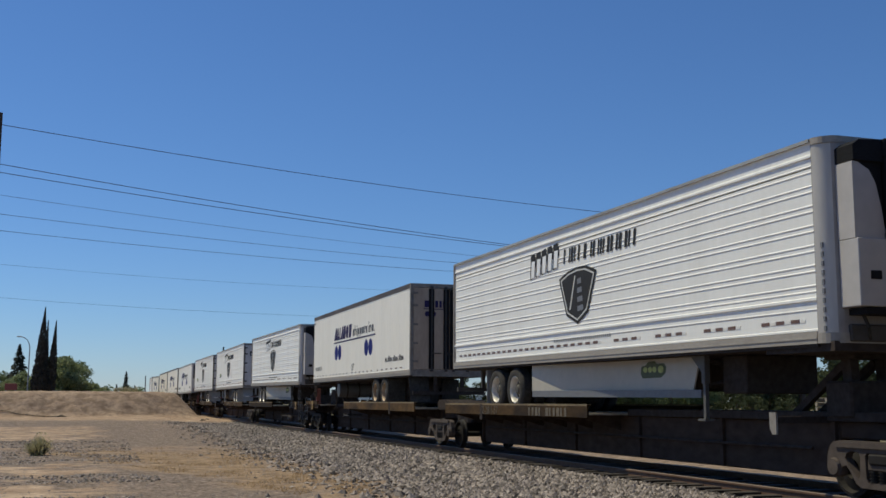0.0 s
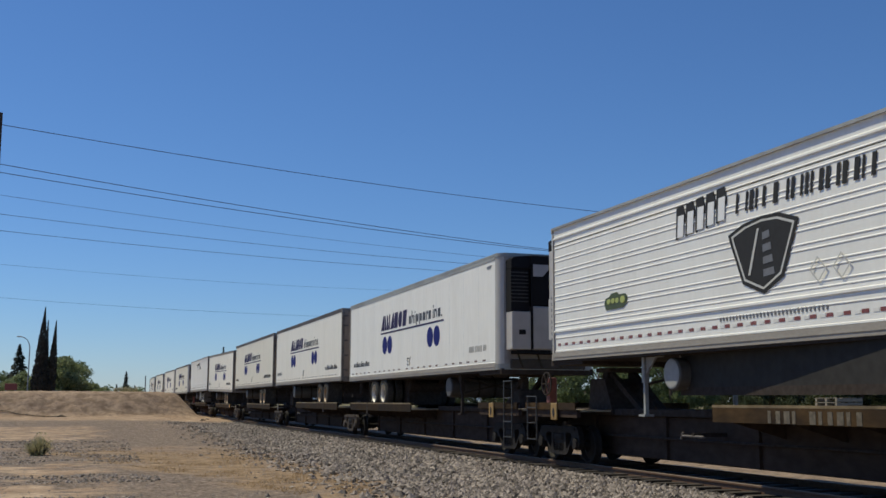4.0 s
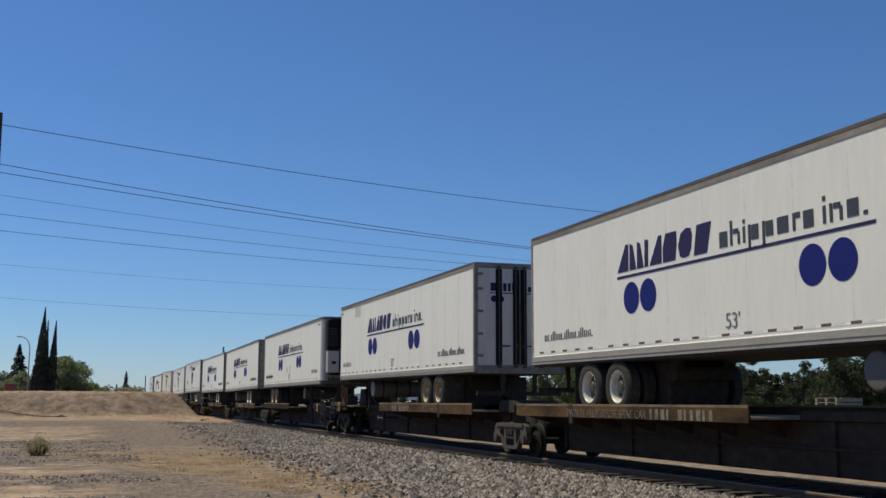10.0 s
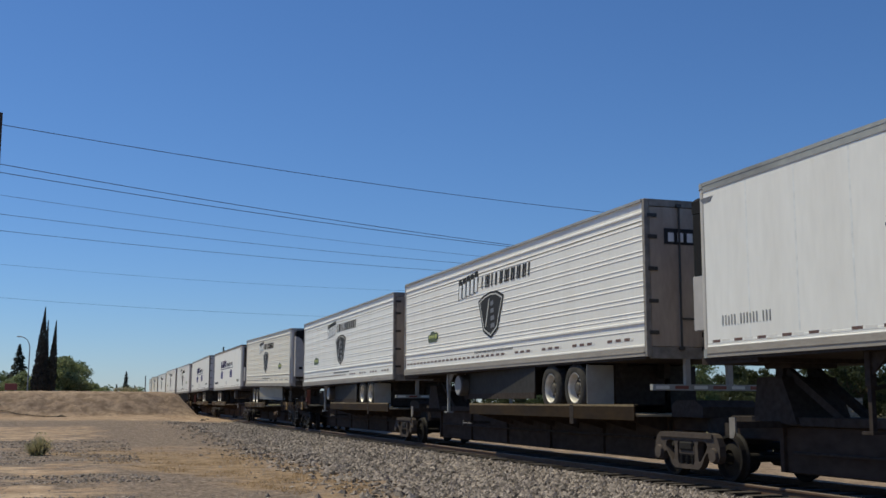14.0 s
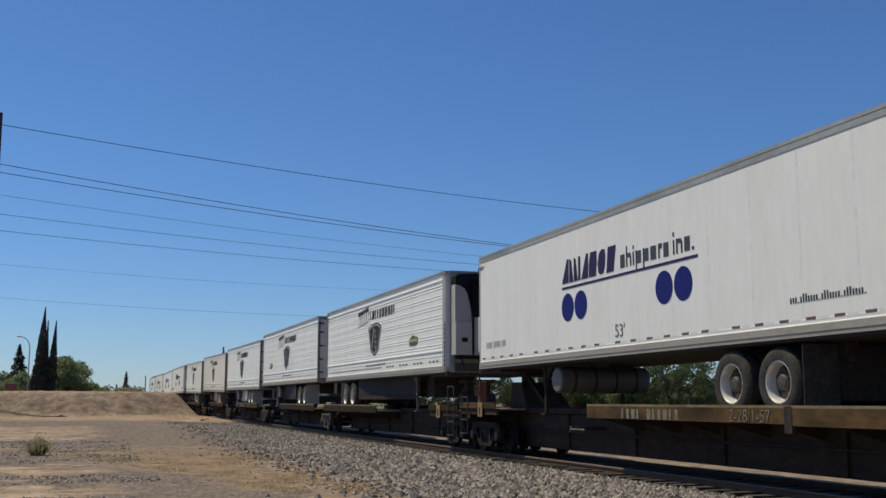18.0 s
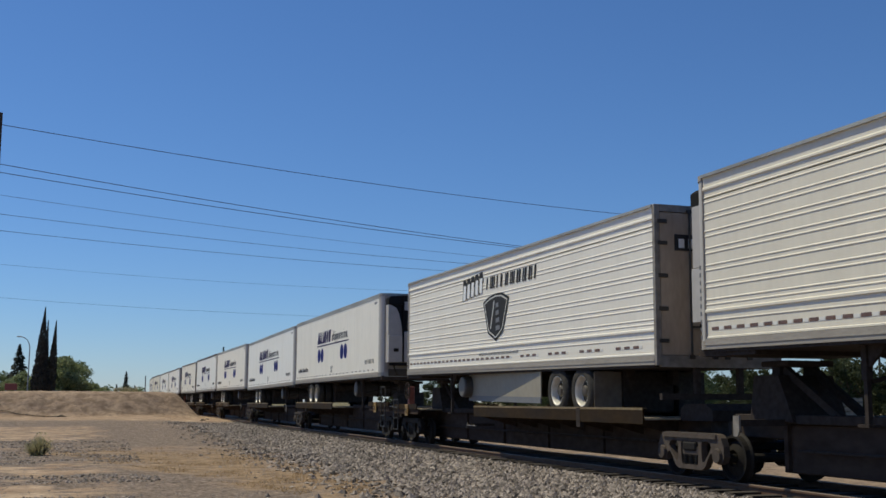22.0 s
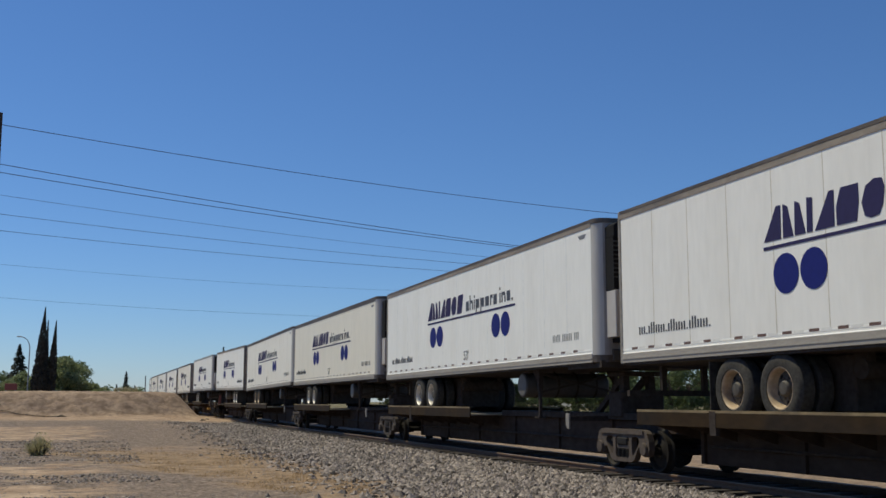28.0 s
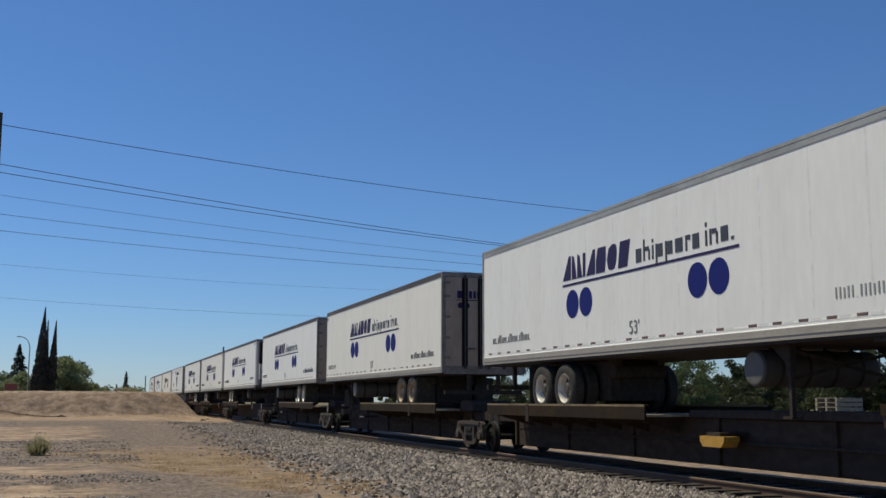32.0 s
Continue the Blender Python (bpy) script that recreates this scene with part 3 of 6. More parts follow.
    part("hood", box(B(), *sorted((f * a, f * (b + 0.02))), -0.62, 1.12, 4.70, 4.97, 0.02), "unit_black", unit)
    part("side_hood", prism_x(B(), [(-1.12, 4.64), (-0.625, 4.64), (-0.625, 4.96), (-1.02, 4.93), (-1.12, 4.86)], *sorted((f * a, f * (b - 0.03)))), "unit_black", unit)
    part("lower_guard", box(B(), *sorted((f * (a - 0.02), f * (a + 0.06))), -1.02, 1.02, 2.16, 2.40, 0.02), "tank_dark", unit, "dark guard below the cooling unit")
    for y in (-0.86, -0.34, 0.2):
        bm = tube(B(), (f * (a + 0.12), y, 2.54), (f * (a + 0.16), y + 0.05, 2.36), 0.025, 8)
        tube(bm, (f * (a + 0.16), y + 0.05, 2.36), (f * (a + 0.05), y + 0.16, 2.20), 0.025, 8)
        part("hose", bm, "rubber", unit)
    if not ribbed:
        part("hood_patch", prism_x(B(), [(-0.56, 4.44), (-0.30, 4.44), (-0.14, 4.62), (-0.14, 4.74), (-0.56, 4.74)], *sorted((f * (b + 0.016), f * (b + 0.026)))), "unit_white", unit, "pale patch at the top of the grille")
    part("divider", box(B(), *sorted((f * (b - 0.02), f * (b + 0.012))), -0.615, -0.565, 2.64, 4.70), "unit_black", unit)
    if not (ribbed or pale_unit):
        bm = B()
        for k in range(9):
            box(bm, *sorted((f * (a + 0.02), f * (b - 0.05))), -1.115, -0.66, 3.80 + k * 0.09, 3.83 + k * 0.09)
        tagged(part("louver", bm, "pipe", unit), kind="stuff")
    for y, z in ((-0.85, 3.05), (0.62, 3.0)):
        part("latch", box(B(), *sorted((f * (b - 0.01), f * (b + 0.006))), y - 0.09, y + 0.09, z - 0.06, z + 0.06), "unit_black", unit)
    part("sump", box(B(), *sorted((f * a, f * (b - 0.05))), -1.0, 1.0, 2.52, 2.61), "unit_black", unit)
    # rear frame and doors
    xr = -f * HALF
    bm = B()
    for y0, y1 in ((-W - 0.012, -W + 0.09), (W - 0.09, W + 0.012)):
        box(bm, *sorted((xr, xr + f * 0.10)), y0, y1, Z0 - 0.02, ZT + 0.02, 0.008)
    box(bm, *sorted((xr, xr + f * 0.10)), -W + 0.092, W - 0.092, ZT - 0.11, ZT + 0.02)
    box(bm, *sorted((xr, xr + f * 0.10)), -W + 0.092, W - 0.092, Z0 - 0.05, Z0 + 0.16)
    part("rear_frame", fixed(bm), "frame", ob)
    for y0, y1 in ((-W + 0.10, -0.008), (0.008, W - 0.10)):
        bm = box(B(), *sorted((xr + f * 0.015, xr + f * 0.085)), y0, y1, Z0 + 0.165, ZT - 0.12, 0.008)
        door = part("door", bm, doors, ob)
        bm = B()
        edge = y0 if y0 < -0.5 else y1
        sg = 1 if y0 < -0.5 else -1
        for z in (Z0 + 0.42, Z0 + 1.0, Z0 + 1.6, Z0 + 2.2, Z0 + 2.6):
            box(bm, *sorted((xr + f * 0.012, xr - f * 0.016)), *sorted((edge - sg * 0.05, edge + sg * 0.14)), z - 0.035, z + 0.035)
        tagged(part("hinge", bm, "pipe" if ribbed else "frame", door), kind="stuff")
        for y in ((y0 + (y1 - y0) * 0.5, y1 - 0.12) if y0 < -0.5 else (y0 + 0.12, y0 + (y1 - y0) * 0.5)):
            bm = tube(B(), (xr - f * 0.03, y, Z0 + 0.10), (xr - f * 0.03, y, ZT - 0.06), 0.022, 8)
            box(bm, *sorted((xr - f * 0.01, xr - f * 0.05)), y - 0.05, y + 0.05, Z0 + 0.10, Z0 + 0.17)
            box(bm, *sorted((xr - f * 0.01, xr - f * 0.05)), y - 0.05, y + 0.05, ZT - 0.12, ZT - 0.06)
            box(bm, *sorted((xr - f * 0.035, xr - f * 0.06)), *sorted((y, y + 0.30)), Z0 + 0.66, Z0 + 0.70)
            part("lock_rod", bm, "pipe", door)
        if not ribbed:
            for y in ((y0 + (y1 - y0) * 0.5, y1 - 0.10) if y0 < -0.5 else (y0 + 0.10, y0 + (y1 - y0) * 0.5)):
                # near-black strip on the door behind each lock rod
                bm = box(B(), *sorted((xr + f * 0.012, xr - f * 0.006)), y - 0.09, y + 0.09, Z0 + 0.18, ZT - 0.14)
                part("dark_strip", bm, "unit_black", door, "dark strip behind the lock rods")
            bm = B()
            if y0 < -0.5:
                marks_y = ((-0.84, -0.66, 0.0), (-0.62, -0.52, 0.0), (-0.48, -0.38, 0.0), (-0.34, -0.26, 0.0), (-0.22, -0.06, 0.0))
            else:
                marks_y = ((0.05, 0.16, 0.0), (0.24, 0.36, 0.08), (0.40, 0.50, 0.08), (0.54, 0.66, 0.08), (0.70, 0.80, 0.08))
            for ya, yb_, cut in marks_y:
                box(bm, *sorted((xr + f * 0.014, xr + f * 0.010)), ya, yb_, 4.30, 4.52 - cut)
            box(bm, *sorted((xr + f * 0.014, xr + f * 0.010)), *((-0.86, -0.02) if y0 < -0.5 else (0.03, 0.84)), 4.235, 4.262)
            for y in ((-0.74, -0.54) if y0 < -0.5 else (0.54, 0.74)):
                tube(bm, (xr + f * 0.014, y, 4.09), (xr + f * 0.009, y, 4.09), 0.09, 16)
            tagged(part("door_mark", bm, "navy", door), kind="stuff")
        elif y0 < -0.5:
            bm = B()
            box(bm, *sorted((xr + f * 0.012, xr + f * 0.004)), y0 + 0.30, y1 - 0.02, 4.22, 4.52)
            part("sign", bm, "black", door)
            bm = B()
            for k in range(4):
                box(bm, *sorted((xr + f * 0.006, xr - f * 0.002)), y0 + 0.38 + k * 0.2, y0 + 0.50 + k * 0.2, 4.27, 4.44)
            tagged(part("lettering", bm, "white_vinyl", door), kind="stuff")
    # under-ride guard and mud flaps
    bm = B()
    for y in (-0.45, 0.45):
        box(bm, *sorted((xr + f * 0.04, xr + f * 0.14)), y - 0.05, y + 0.05, 1.62, Z0 - 0.02)
    box(bm, *sorted((xr + f * 0.03, xr + f * 0.13)), -1.2, 1.2, 1.52, 1.63)
    fresh = ribbed and not aged
    bumper = part("bumper", bm, ("flap_grey" if f < 0 else "tank_dark") if fresh else "steel", ob)
    if fresh and f < 0:
        for k, y in enumerate((-1.0, -0.6, -0.2, 0.2, 0.6, 1.0)):
            part("reflector", box(B(), *sorted((xr + f * 0.024, xr + f * 0.029)), y - 0.14, y + 0.14, 1.545, 1.605), "red" if k % 2 else "tape_white", bumper)
    # the axles; the wheels stand slightly ahead of the marks on the rail
    leg_mat = "leg_pale" if fresh and f < 0 else "leg_grey"
    wx = [0.2 - f * (HALF - 3.45 - tandem), 0.2 - f * (HALF - 4.68 - tandem)]
    flap = "flap_grey" if fresh else "flap_tan" if ribbed else "rubber"
    for sgn in (-1, 1):
        xf = wx[0] - f * 0.62
        bm = box(B(), *sorted((xf, xf - f * 0.015)), *sorted((sgn * 0.66, sgn * 1.27)), 1.16, 2.06)
        part("mud_flap", bm, flap if sgn < 0 else "rubber", ob, "pale dusty mud flap" if fresh and sgn < 0 else "")
    if rear_flap:
        bm = box(B(), -0.008, 0.008, -1.27, -0.62, -0.84, 0.0)
        bmesh.ops.transform(bm, matrix=pose(xr + f * 0.3, 0, 2.10, 0, f * 17, 0), verts=bm.verts)
        part("mud_flap", bm, flap, ob, "swung mud flap below the doors")
    # running gear
    for x in wx:
        part("axle", tube(B(), (x, -1.1, 1.60), (x, 1.1, 1.60), 0.065, 10), "steel", ob)
        for sgn in (-1, 1):
            wheel_pair(ob, x, sgn, rim)
    a, b = sorted((wx[0] - f * 0.8, wx[1] + f * 1.1))
    for sgn in (-1, 1):
        part("slider_rail", box(B(), a, b, sgn * 0.5 - 0.07, sgn * 0.5 + 0.07, 1.80, Z0 - 0.02), "steel", ob)
        for x in wx:
            bm = box(B(), x - 0.3, x + 0.45, sgn * 0.5 - 0.09, sgn * 0.5 + 0.09, 1.50, 1.80)
            part("air_spring", tube(bm, (x + f * 0.40, sgn * 0.46, 1.42), (x + f * 0.40, sgn * 0.46, 1.85), 0.14, 12), "steel", ob)
    # plain block added at the suspension to keep the underside dark
    part("suspension_frame", box(B(), a + 0.25, b - 0.25, -0.60, 0.60, 1.24, Z0 - 0.06, 0.03), "steel", ob, "black suspension block that darkens the space between the wheels")
    part("air_tank", tube(B(), (wx[1] + f * 1.0, -0.6, 1.86), (wx[1] + f * 1.0, 0.6, 1.86), 0.15, 14), "steel", ob)
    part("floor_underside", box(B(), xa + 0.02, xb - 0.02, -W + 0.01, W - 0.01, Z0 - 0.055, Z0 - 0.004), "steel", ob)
    # landing gear
    lx = f * (HALF - 3.75)
    for sgn in (-1, 1):
        y = sgn * 0.97
        bm = box(B(), lx - 0.055, lx + 0.055, y - 0.055, y + 0.055, 1.62, Z0 - 0.02, 0.008)
        box(bm, lx - 0.035, lx + 0.035, y - 0.035, y + 0.035, 1.03, 1.62)
        box(bm, lx - 0.11, lx + 0.11, y - 0.10, y + 0.10, 0.99, 1.03)
        leg = part("landing_leg", bm, leg_mat if fresh else "steel", ob)
        bm = prism_y(B(), [(lx - f * 0.06, 1.64), (lx - f * 0.06, 1.78), (lx - f * 0.42, Z0 - 0.07), (lx - f * 0.66, Z0 - 0.07), (lx - f * 0.66, Z0 - 0.03), (lx - f * 0.06, Z0 - 0.03),
                            (lx + f * 0.05, Z0 - 0.03), (lx + f * 0.05, 1.64)], y - 0.02, y + 0.02)
        part("gusset_plate", fixed(bm), leg_mat if fresh else "steel", leg)
    for sgn in (-1, 1):
        part("leg_brace", beam(B(), (lx, -0.9 * sgn, 1.6), (lx, 0.9 * sgn, 2.0), 0.05), "steel", ob)
    # crosswise fuel tank
    if tank and not (skirt and f > 0):
        tx = f * (HALF - (tank_at or (4.9 if ribbed else 4.6)))
        bm = lathe(B(), [(0.0, -1.09), (0.26, -1.09), (0.29, -1.06), (0.29, 1.06), (0.26, 1.09), (0.0, 1.09)], (tx, 0, 1.76), 28)
        tk = part("fuel_tank", fixed(bm), "tank" if f < 0 else "tank_dark", ob, "grey cylindrical fuel tank" if f < 0 else "dark cylindrical fuel tank", smooth=True)
        bm = lathe(B(), [(0.0, -1.098), (0.24, -1.096), (0.265, -1.088), (0.265, -1.08), (0.0, -1.08)], (tx, 0, 1.76), 28)
        part("tank_end", fixed(bm), "flap_grey" if fresh and f < 0 else "tank_end" if f < 0 else "tank", tk, "pale grey tank end" if f < 0 else "dull grey tank end")
        for y in (-0.75, -0.25, 0.25, 0.75):
            bm = lathe(B(), [(0.285, y - 0.025), (0.302, y - 0.025), (0.302, y + 0.025), (0.285, y + 0.025)], (tx, 0, 1.76), 28)
            box(bm, tx - 0.03, tx + 0.03, y - 0.02, y + 0.02, 2.0, Z0 - 0.02)
            part("strap", fixed(bm), "steel", tk)
    if skirt:
        ahead = 4.1 if f > 0 else 4.75
        a, b = sorted((-f * (HALF - 5.35), f * (HALF - ahead)))
        loop = [(a, 1.50), (b - (0.28 if f > 0 else 0), 1.50), (b, Z0), (a, Z0)] if f > 0 else [(a + 0.28, 1.50), (b, 1.50), (b, Z0), (a, Z0)]
        knee = a + 3.5 if f > 0 else b - 5.6
        loop = [loop[0], (knee, 1.50), *loop[1:3], (knee, Z0), loop[3]]
        bm = prism_y(B(), loop, -W + 0.20, -W + 0.23)
        rear = a if f > 0 else b

        def inward(x):
            far_in = abs(x - rear)
            return min(0.26, -0.09 + 0.10 * far_in) if f > 0 else min(0.30, -0.16 + 0.072 * far_in)

        def lean(bm):
            """The skirt runs inwards towards the nose."""
            for v in bm.verts:
                v.co.y += inward(v.co.x)
            return bm
        sk = part("side_skirt", fixed(lean(bm)), "skirt_dark" if dark else "skirt_old" if aged else "skirt", ob, "black aerodynamic side skirt" if dark else "pale aerodynamic side skirt")
        part("skirt_edge", lean(box(B(), a + 0.02, b - 0.02, -W + 0.196, -W + 0.234, 1.38, 1.52)), "steel" if dark else "grey_vinyl", sk)
        # far skirt always black: the shade beneath the trailer put into its colour
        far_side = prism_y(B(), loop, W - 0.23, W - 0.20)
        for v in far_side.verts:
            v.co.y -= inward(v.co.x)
        part("side_skirt", fixed(far_side), "skirt_dark", ob, "far side skirt, coloured black for the shade under the trailer")
        # black box and centre panel added to fill the space behind the skirts
        if f > 0:
            part("gear_box", box(B(), HALF - 3.65, HALF - 2.95, -0.70, 0.70, 1.45, Z0 - 0.06, 0.02), "steel", ob, "black box filling the space by the landing gear")
        part("skirt_stay", box(B(), a + 0.3, b - 0.3, -0.05, 0.05, 1.55, Z0 - 0.06), "steel", ob, "black centre panel filling the space behind the skirts")
        if dark:
            e = a if f < 0 else b
            part("skirt_end", lean(prism_y(B(), [(e - 0.02 + (0.28 if f < 0 else -0.28), 1.50), (e + 0.02 + (0.28 if f < 0 else -0.28), 1.50), (e + 0.02, Z0), (e - 0.02, Z0)], -W + 0.19, -W + 0.24)), "nose", sk)
        if eco is True and not dark:
            u = HALF + (2.3 if f > 0 else -2.0)
            lg = part("logo", lean(plate(B(), logo_loop(u, 1.88), -W + 0.190)), "green", sk)
            for q, r in ((-0.28, 0.075), (-0.10, 0.075), (0.07, 0.075), (0.30, 0.10)):
                part("logo_mark", lean(disc(B(), u + q, 1.88 + 0.02, r, -W + 0.184, r * 0.7, 14)), "lime", lg)
    # reflective tape
    zt = Z0 + (0.225 if not ribbed else 0.30)
    yt = -W - (0.004 if not ribbed else -0.024)
    bm, bw = B(), B()
    u = 0.45
    while u < L - 1.1:
        if ribbed:
            for k in range(3):
                q = u + 0.36 * k
                w = 0.14 if extras else 0.20
                plate(bm, [(q, zt), (q + w, zt), (q + w, zt + 0.055), (q, zt + 0.055)], yt)
                plate(bw, [(q + 0.22, zt), (q + 0.34, zt), (q + 0.34, zt + 0.05), (q + 0.22, zt + 0.05)], yt)
            u += 1.08 if u < 7.0 or extras else 1.62
        else:
            plate(bm, [(u, zt), (u + 0.22, zt), (u + 0.22, zt + 0.045), (u, zt + 0.045)], yt)
            plate(bw, [(u + 0.27, zt), (u + 0.50, zt), (u + 0.50, zt + 0.042), (u + 0.27, zt + 0.042)], yt)
            u += 0.62 + (0.28 if int(u * 3) % 4 == 0 else 0.0)
    tagged(part("red_tape", bm, "brown_tape" if not extras else "red", ob), kind="stuff")
    tagged(part("white_tape", bw, "tape_white", ob), kind="stuff")
    # lettering and marks, as plain shapes
    y = -W - 0.008
    if kind == "plain":
        e = 0.0 if f > 0 else -0.12

        def at(u):
            """Where a mark stands on this trailer: the marks sit wider or narrower from one to the next."""
            return u + e + marks[0] + (marks[1] - marks[0]) * (u - 5.54) / 5.19
        # the word mark as wedges and bars: (start, loop of (along, up) in units of the mark's height)
        H = 0.51
        wedge = [(0.0, 0.0), (0.64, 0.0), (0.66, 1.0), (0.50, 1.0)]
        stem = [(0.0, 0.0), (0.38, 0.0), (0.20, 0.90), (0.03, 1.0)]
        slim = [(0.0, 0.0), (0.19, 0.0), (0.22, 0.96), (0.03, 1.0)]
        block = [(0.0, 0.0), (0.62, 0.0), (0.70, 0.5), (0.70, 1.0), (0.16, 1.0), (0.0, 0.5)]
        round_ = [(0.10, 0.08), (0.28, 0.0), (0.52, 0.04), (0.64, 0.30), (0.70, 0.72), (0.64, 0.96), (0.42, 1.0), (0.16, 0.86), (0.02, 0.45)]
        comb = [(0.0, 0.0), (0.60, 0.0), (0.82, 1.0), (0.16, 1.0)]
        for u, loop in ((4.72, wedge), (5.19, stem), (5.47, stem), (5.75, slim), (5.93, wedge), (6.40, block), (6.90, round_), (7.40, comb)):
            part("letter_block", plate(B(), [(at(u + q * H * 1.28), 3.79 + z * H) for q, z in loop], y), "navy", ob)
        bm = B()
        for u, w, z0, z1 in ((8.16, 0.22, 0.0, 0.64), (8.46, 0.06, 0.0, 1.0), (8.54, 0.14, 0.44, 0.64), (8.66, 0.06, 0.0, 0.5), (8.80, 0.06, 0.0, 0.64), (8.80, 0.06, 0.76, 0.92), (8.94, 0.06, -0.28, 0.66),
                             (9.02, 0.18, 0.04, 0.62), (9.30, 0.06, -0.28, 0.66), (9.38, 0.18, 0.04, 0.62), (9.66, 0.26, 0.02, 0.64), (10.02, 0.06, 0.0, 0.66), (10.09, 0.10, 0.44, 0.66),
                             (10.26, 0.22, 0.0, 0.64), (10.68, 0.06, 0.0, 0.64), (10.68, 0.06, 0.80, 0.98), (10.82, 0.06, 0.0, 0.66), (10.90, 0.14, 0.44, 0.64), (11.02, 0.06, 0.0, 0.5), (11.17, 0.22, 0.02, 0.64),
                             (11.48, 0.08, 0.0, 0.14)):
            z0, z1 = 3.81 + z0 * 0.40, 3.81 + z1 * 0.40
            plate(bm, [(at(u), z0), (at(u + w), z0), (at(u + w), z1), (at(u), z1)], y)
        tagged(part("small_word", bm, "black_soft", ob), kind="stuff")
        part("underline", plate(B(), [(at(4.70), 3.665), (at(11.70), 3.665), (at(11.70), 3.715), (at(4.70), 3.715)], y), "navy", ob)
        for u in (at(5.54) - 0.32, at(5.54) + 0.32, at(10.725) - 0.325, at(10.725) + 0.325):
            part("dot", disc(B(), u + e * 0.5, 3.27, 0.30, y), "blue", ob, "round blue dot")
        n53 = new("length_numeral", numeral_mesh("53'", 0.36))
        n53.parent = ob
        n53.matrix_local = pose(7.95 + e - HALF, y, 2.50, 90, 0, 0)
        u0 = 0.75 if f > 0 else 13.0 + url
        tagged(part("address_line", bars(B(), u0, u0 + url_length, 2.64, 2.60 + 0.098 * url_length, 28, y, fill=0.46, tall=(0.7, 0.66, 0.7, 0.12, 0.7, 1.0, 1.0, 0.7)), "black_soft", ob), kind="stuff")
        u0 = 13.9 if f > 0 else 0.75
        tagged(part("number_line", bars(B(), u0, u0 + 1.35, 2.64, 2.80, 16, y, fill=0.34, tall=(1.0, 1.0, 0.9, 1.0, 1.0, 0.02, 1.0)), "faded_vinyl", ob), kind="stuff")
        uu = 15.35 if f > 0 else 0.30
        bm = plate(B(), [(uu - 0.02, 4.72), (uu + 0.2, 4.72), (uu + 0.28, 4.80), (uu - 0.1, 4.80)], y)
        part("maker_badge", bm, "grey_vinyl", ob)
        if patch:
            u0, u1, z0, z1 = patch
            part("repair_patch", plate(B(), [(u0, z0), (u1, z0), (u1, z1), (u0, z1)], -W - 0.004), "patch", ob, "riveted repair patch in the side wall")
        if extras:
            bm = B()
            for u, z in ((7.55, 2.98), (8.35, 3.02)):
                plate(bm, [(u, z - 0.2), (u + 0.15, z), (u, z + 0.2), (u - 0.15, z)], y)
            tagged(part("placard", bm, "patch", ob), kind="stuff")
    else:
        y = -W + 0.006
        if kind == "ribbed_inc":
            a0, a1 = 6.30, 8.78
        else:
            a0, a1 = 5.52, 7.12
        w = (a1 - a0) / 5
        bm = B()
        for k in range(5):
            q, z = a0 + k * w, 4.07 + 0.024 * k
            plate(bm, [(q, z), (q + 0.07, z), (q + 0.07, z + 0.26), (q + w, z + 0.28), (q + w + 0.01, z + 0.40), (q + w * 0.86, z + 0.58), (q + 0.05, z + 0.56)], y)
        tagged(part("word_shadow", bm, "black", ob), kind="stuff")
        for k in range(5):
            q = a0 + 0.06 + k * w
            part("letter_block", bars(B(), q, q + w, 4.10 + 0.024 * k, 4.48 + 0.024 * k, 1, y - 0.006, slant=0.12, fill=0.60), "white_vinyl", ob)
        if kind == "ribbed_inc":
            tagged(part("small_word", bars(B(), 8.98, 10.0, 4.12, 4.58, 6, y, slant=0.1, fill=0.5, tall=(1.0, 0.75, 0.75, 0.7, 0.7, 0.25)), "black", ob), kind="stuff")
        else:
            bm = B()
            u = 7.36
            for widths in ((0.06,), (0.05, 0.10, 0.05), (0.07,), (0.11,), (0.06, 0.08), (0.05, 0.07, 0.05), (0.09, 0.09), (0.07, 0.10), (0.10, 0.05), (0.08,)):
                for w in widths:
                    plate(bm, [(u, 4.24), (u + w, 4.24), (u + w + 0.05, 4.55), (u + 0.05, 4.55)], y)
                    u += w + 0.055
                u += 0.085 if len(widths) > 1 else 0.15
            tagged(part("small_word", bm, "black", ob, "thin black lettering bars"), kind="stuff")
            sh = [(8.05, 2.90), (8.55, 3.12), (8.92, 3.86), (8.95, 3.94), (8.50, 4.08), (8.05, 4.10), (7.55, 4.04), (7.14, 3.92), (7.18, 3.80), (7.50, 3.10)]
            crest = part("shield", plate(B(), sh, y), "black", ob, "dark shield emblem with pale lines")
            cx, cz = 8.05, 3.55
            ring = [(cx + (u - cx) * 0.90, cz + (z - cz) * 0.90) for u, z in sh]
            inner = [(cx + (u - cx) * 0.84, cz + (z - cz) * 0.84) for u, z in sh]
            bm = B()
            vs = [[bm.verts.new((u - HALF, y - 0.004, z)) for u, z in lp] for lp in (ring, inner)]
            for i in range(len(sh)):
                j = (i + 1) % len(sh)
                bm.faces.new((vs[0][i], vs[0][j], vs[1][j], vs[1][i]))
            part("shield_line", bm, "pale_vinyl", crest)
            bm = B()
            plate(bm, [(7.66, 3.22), (7.72, 3.22), (7.98, 3.92), (7.93, 3.92)], y - 0.005)
            part("shield_stroke", bm, "pale_vinyl", crest)
            bm = B()
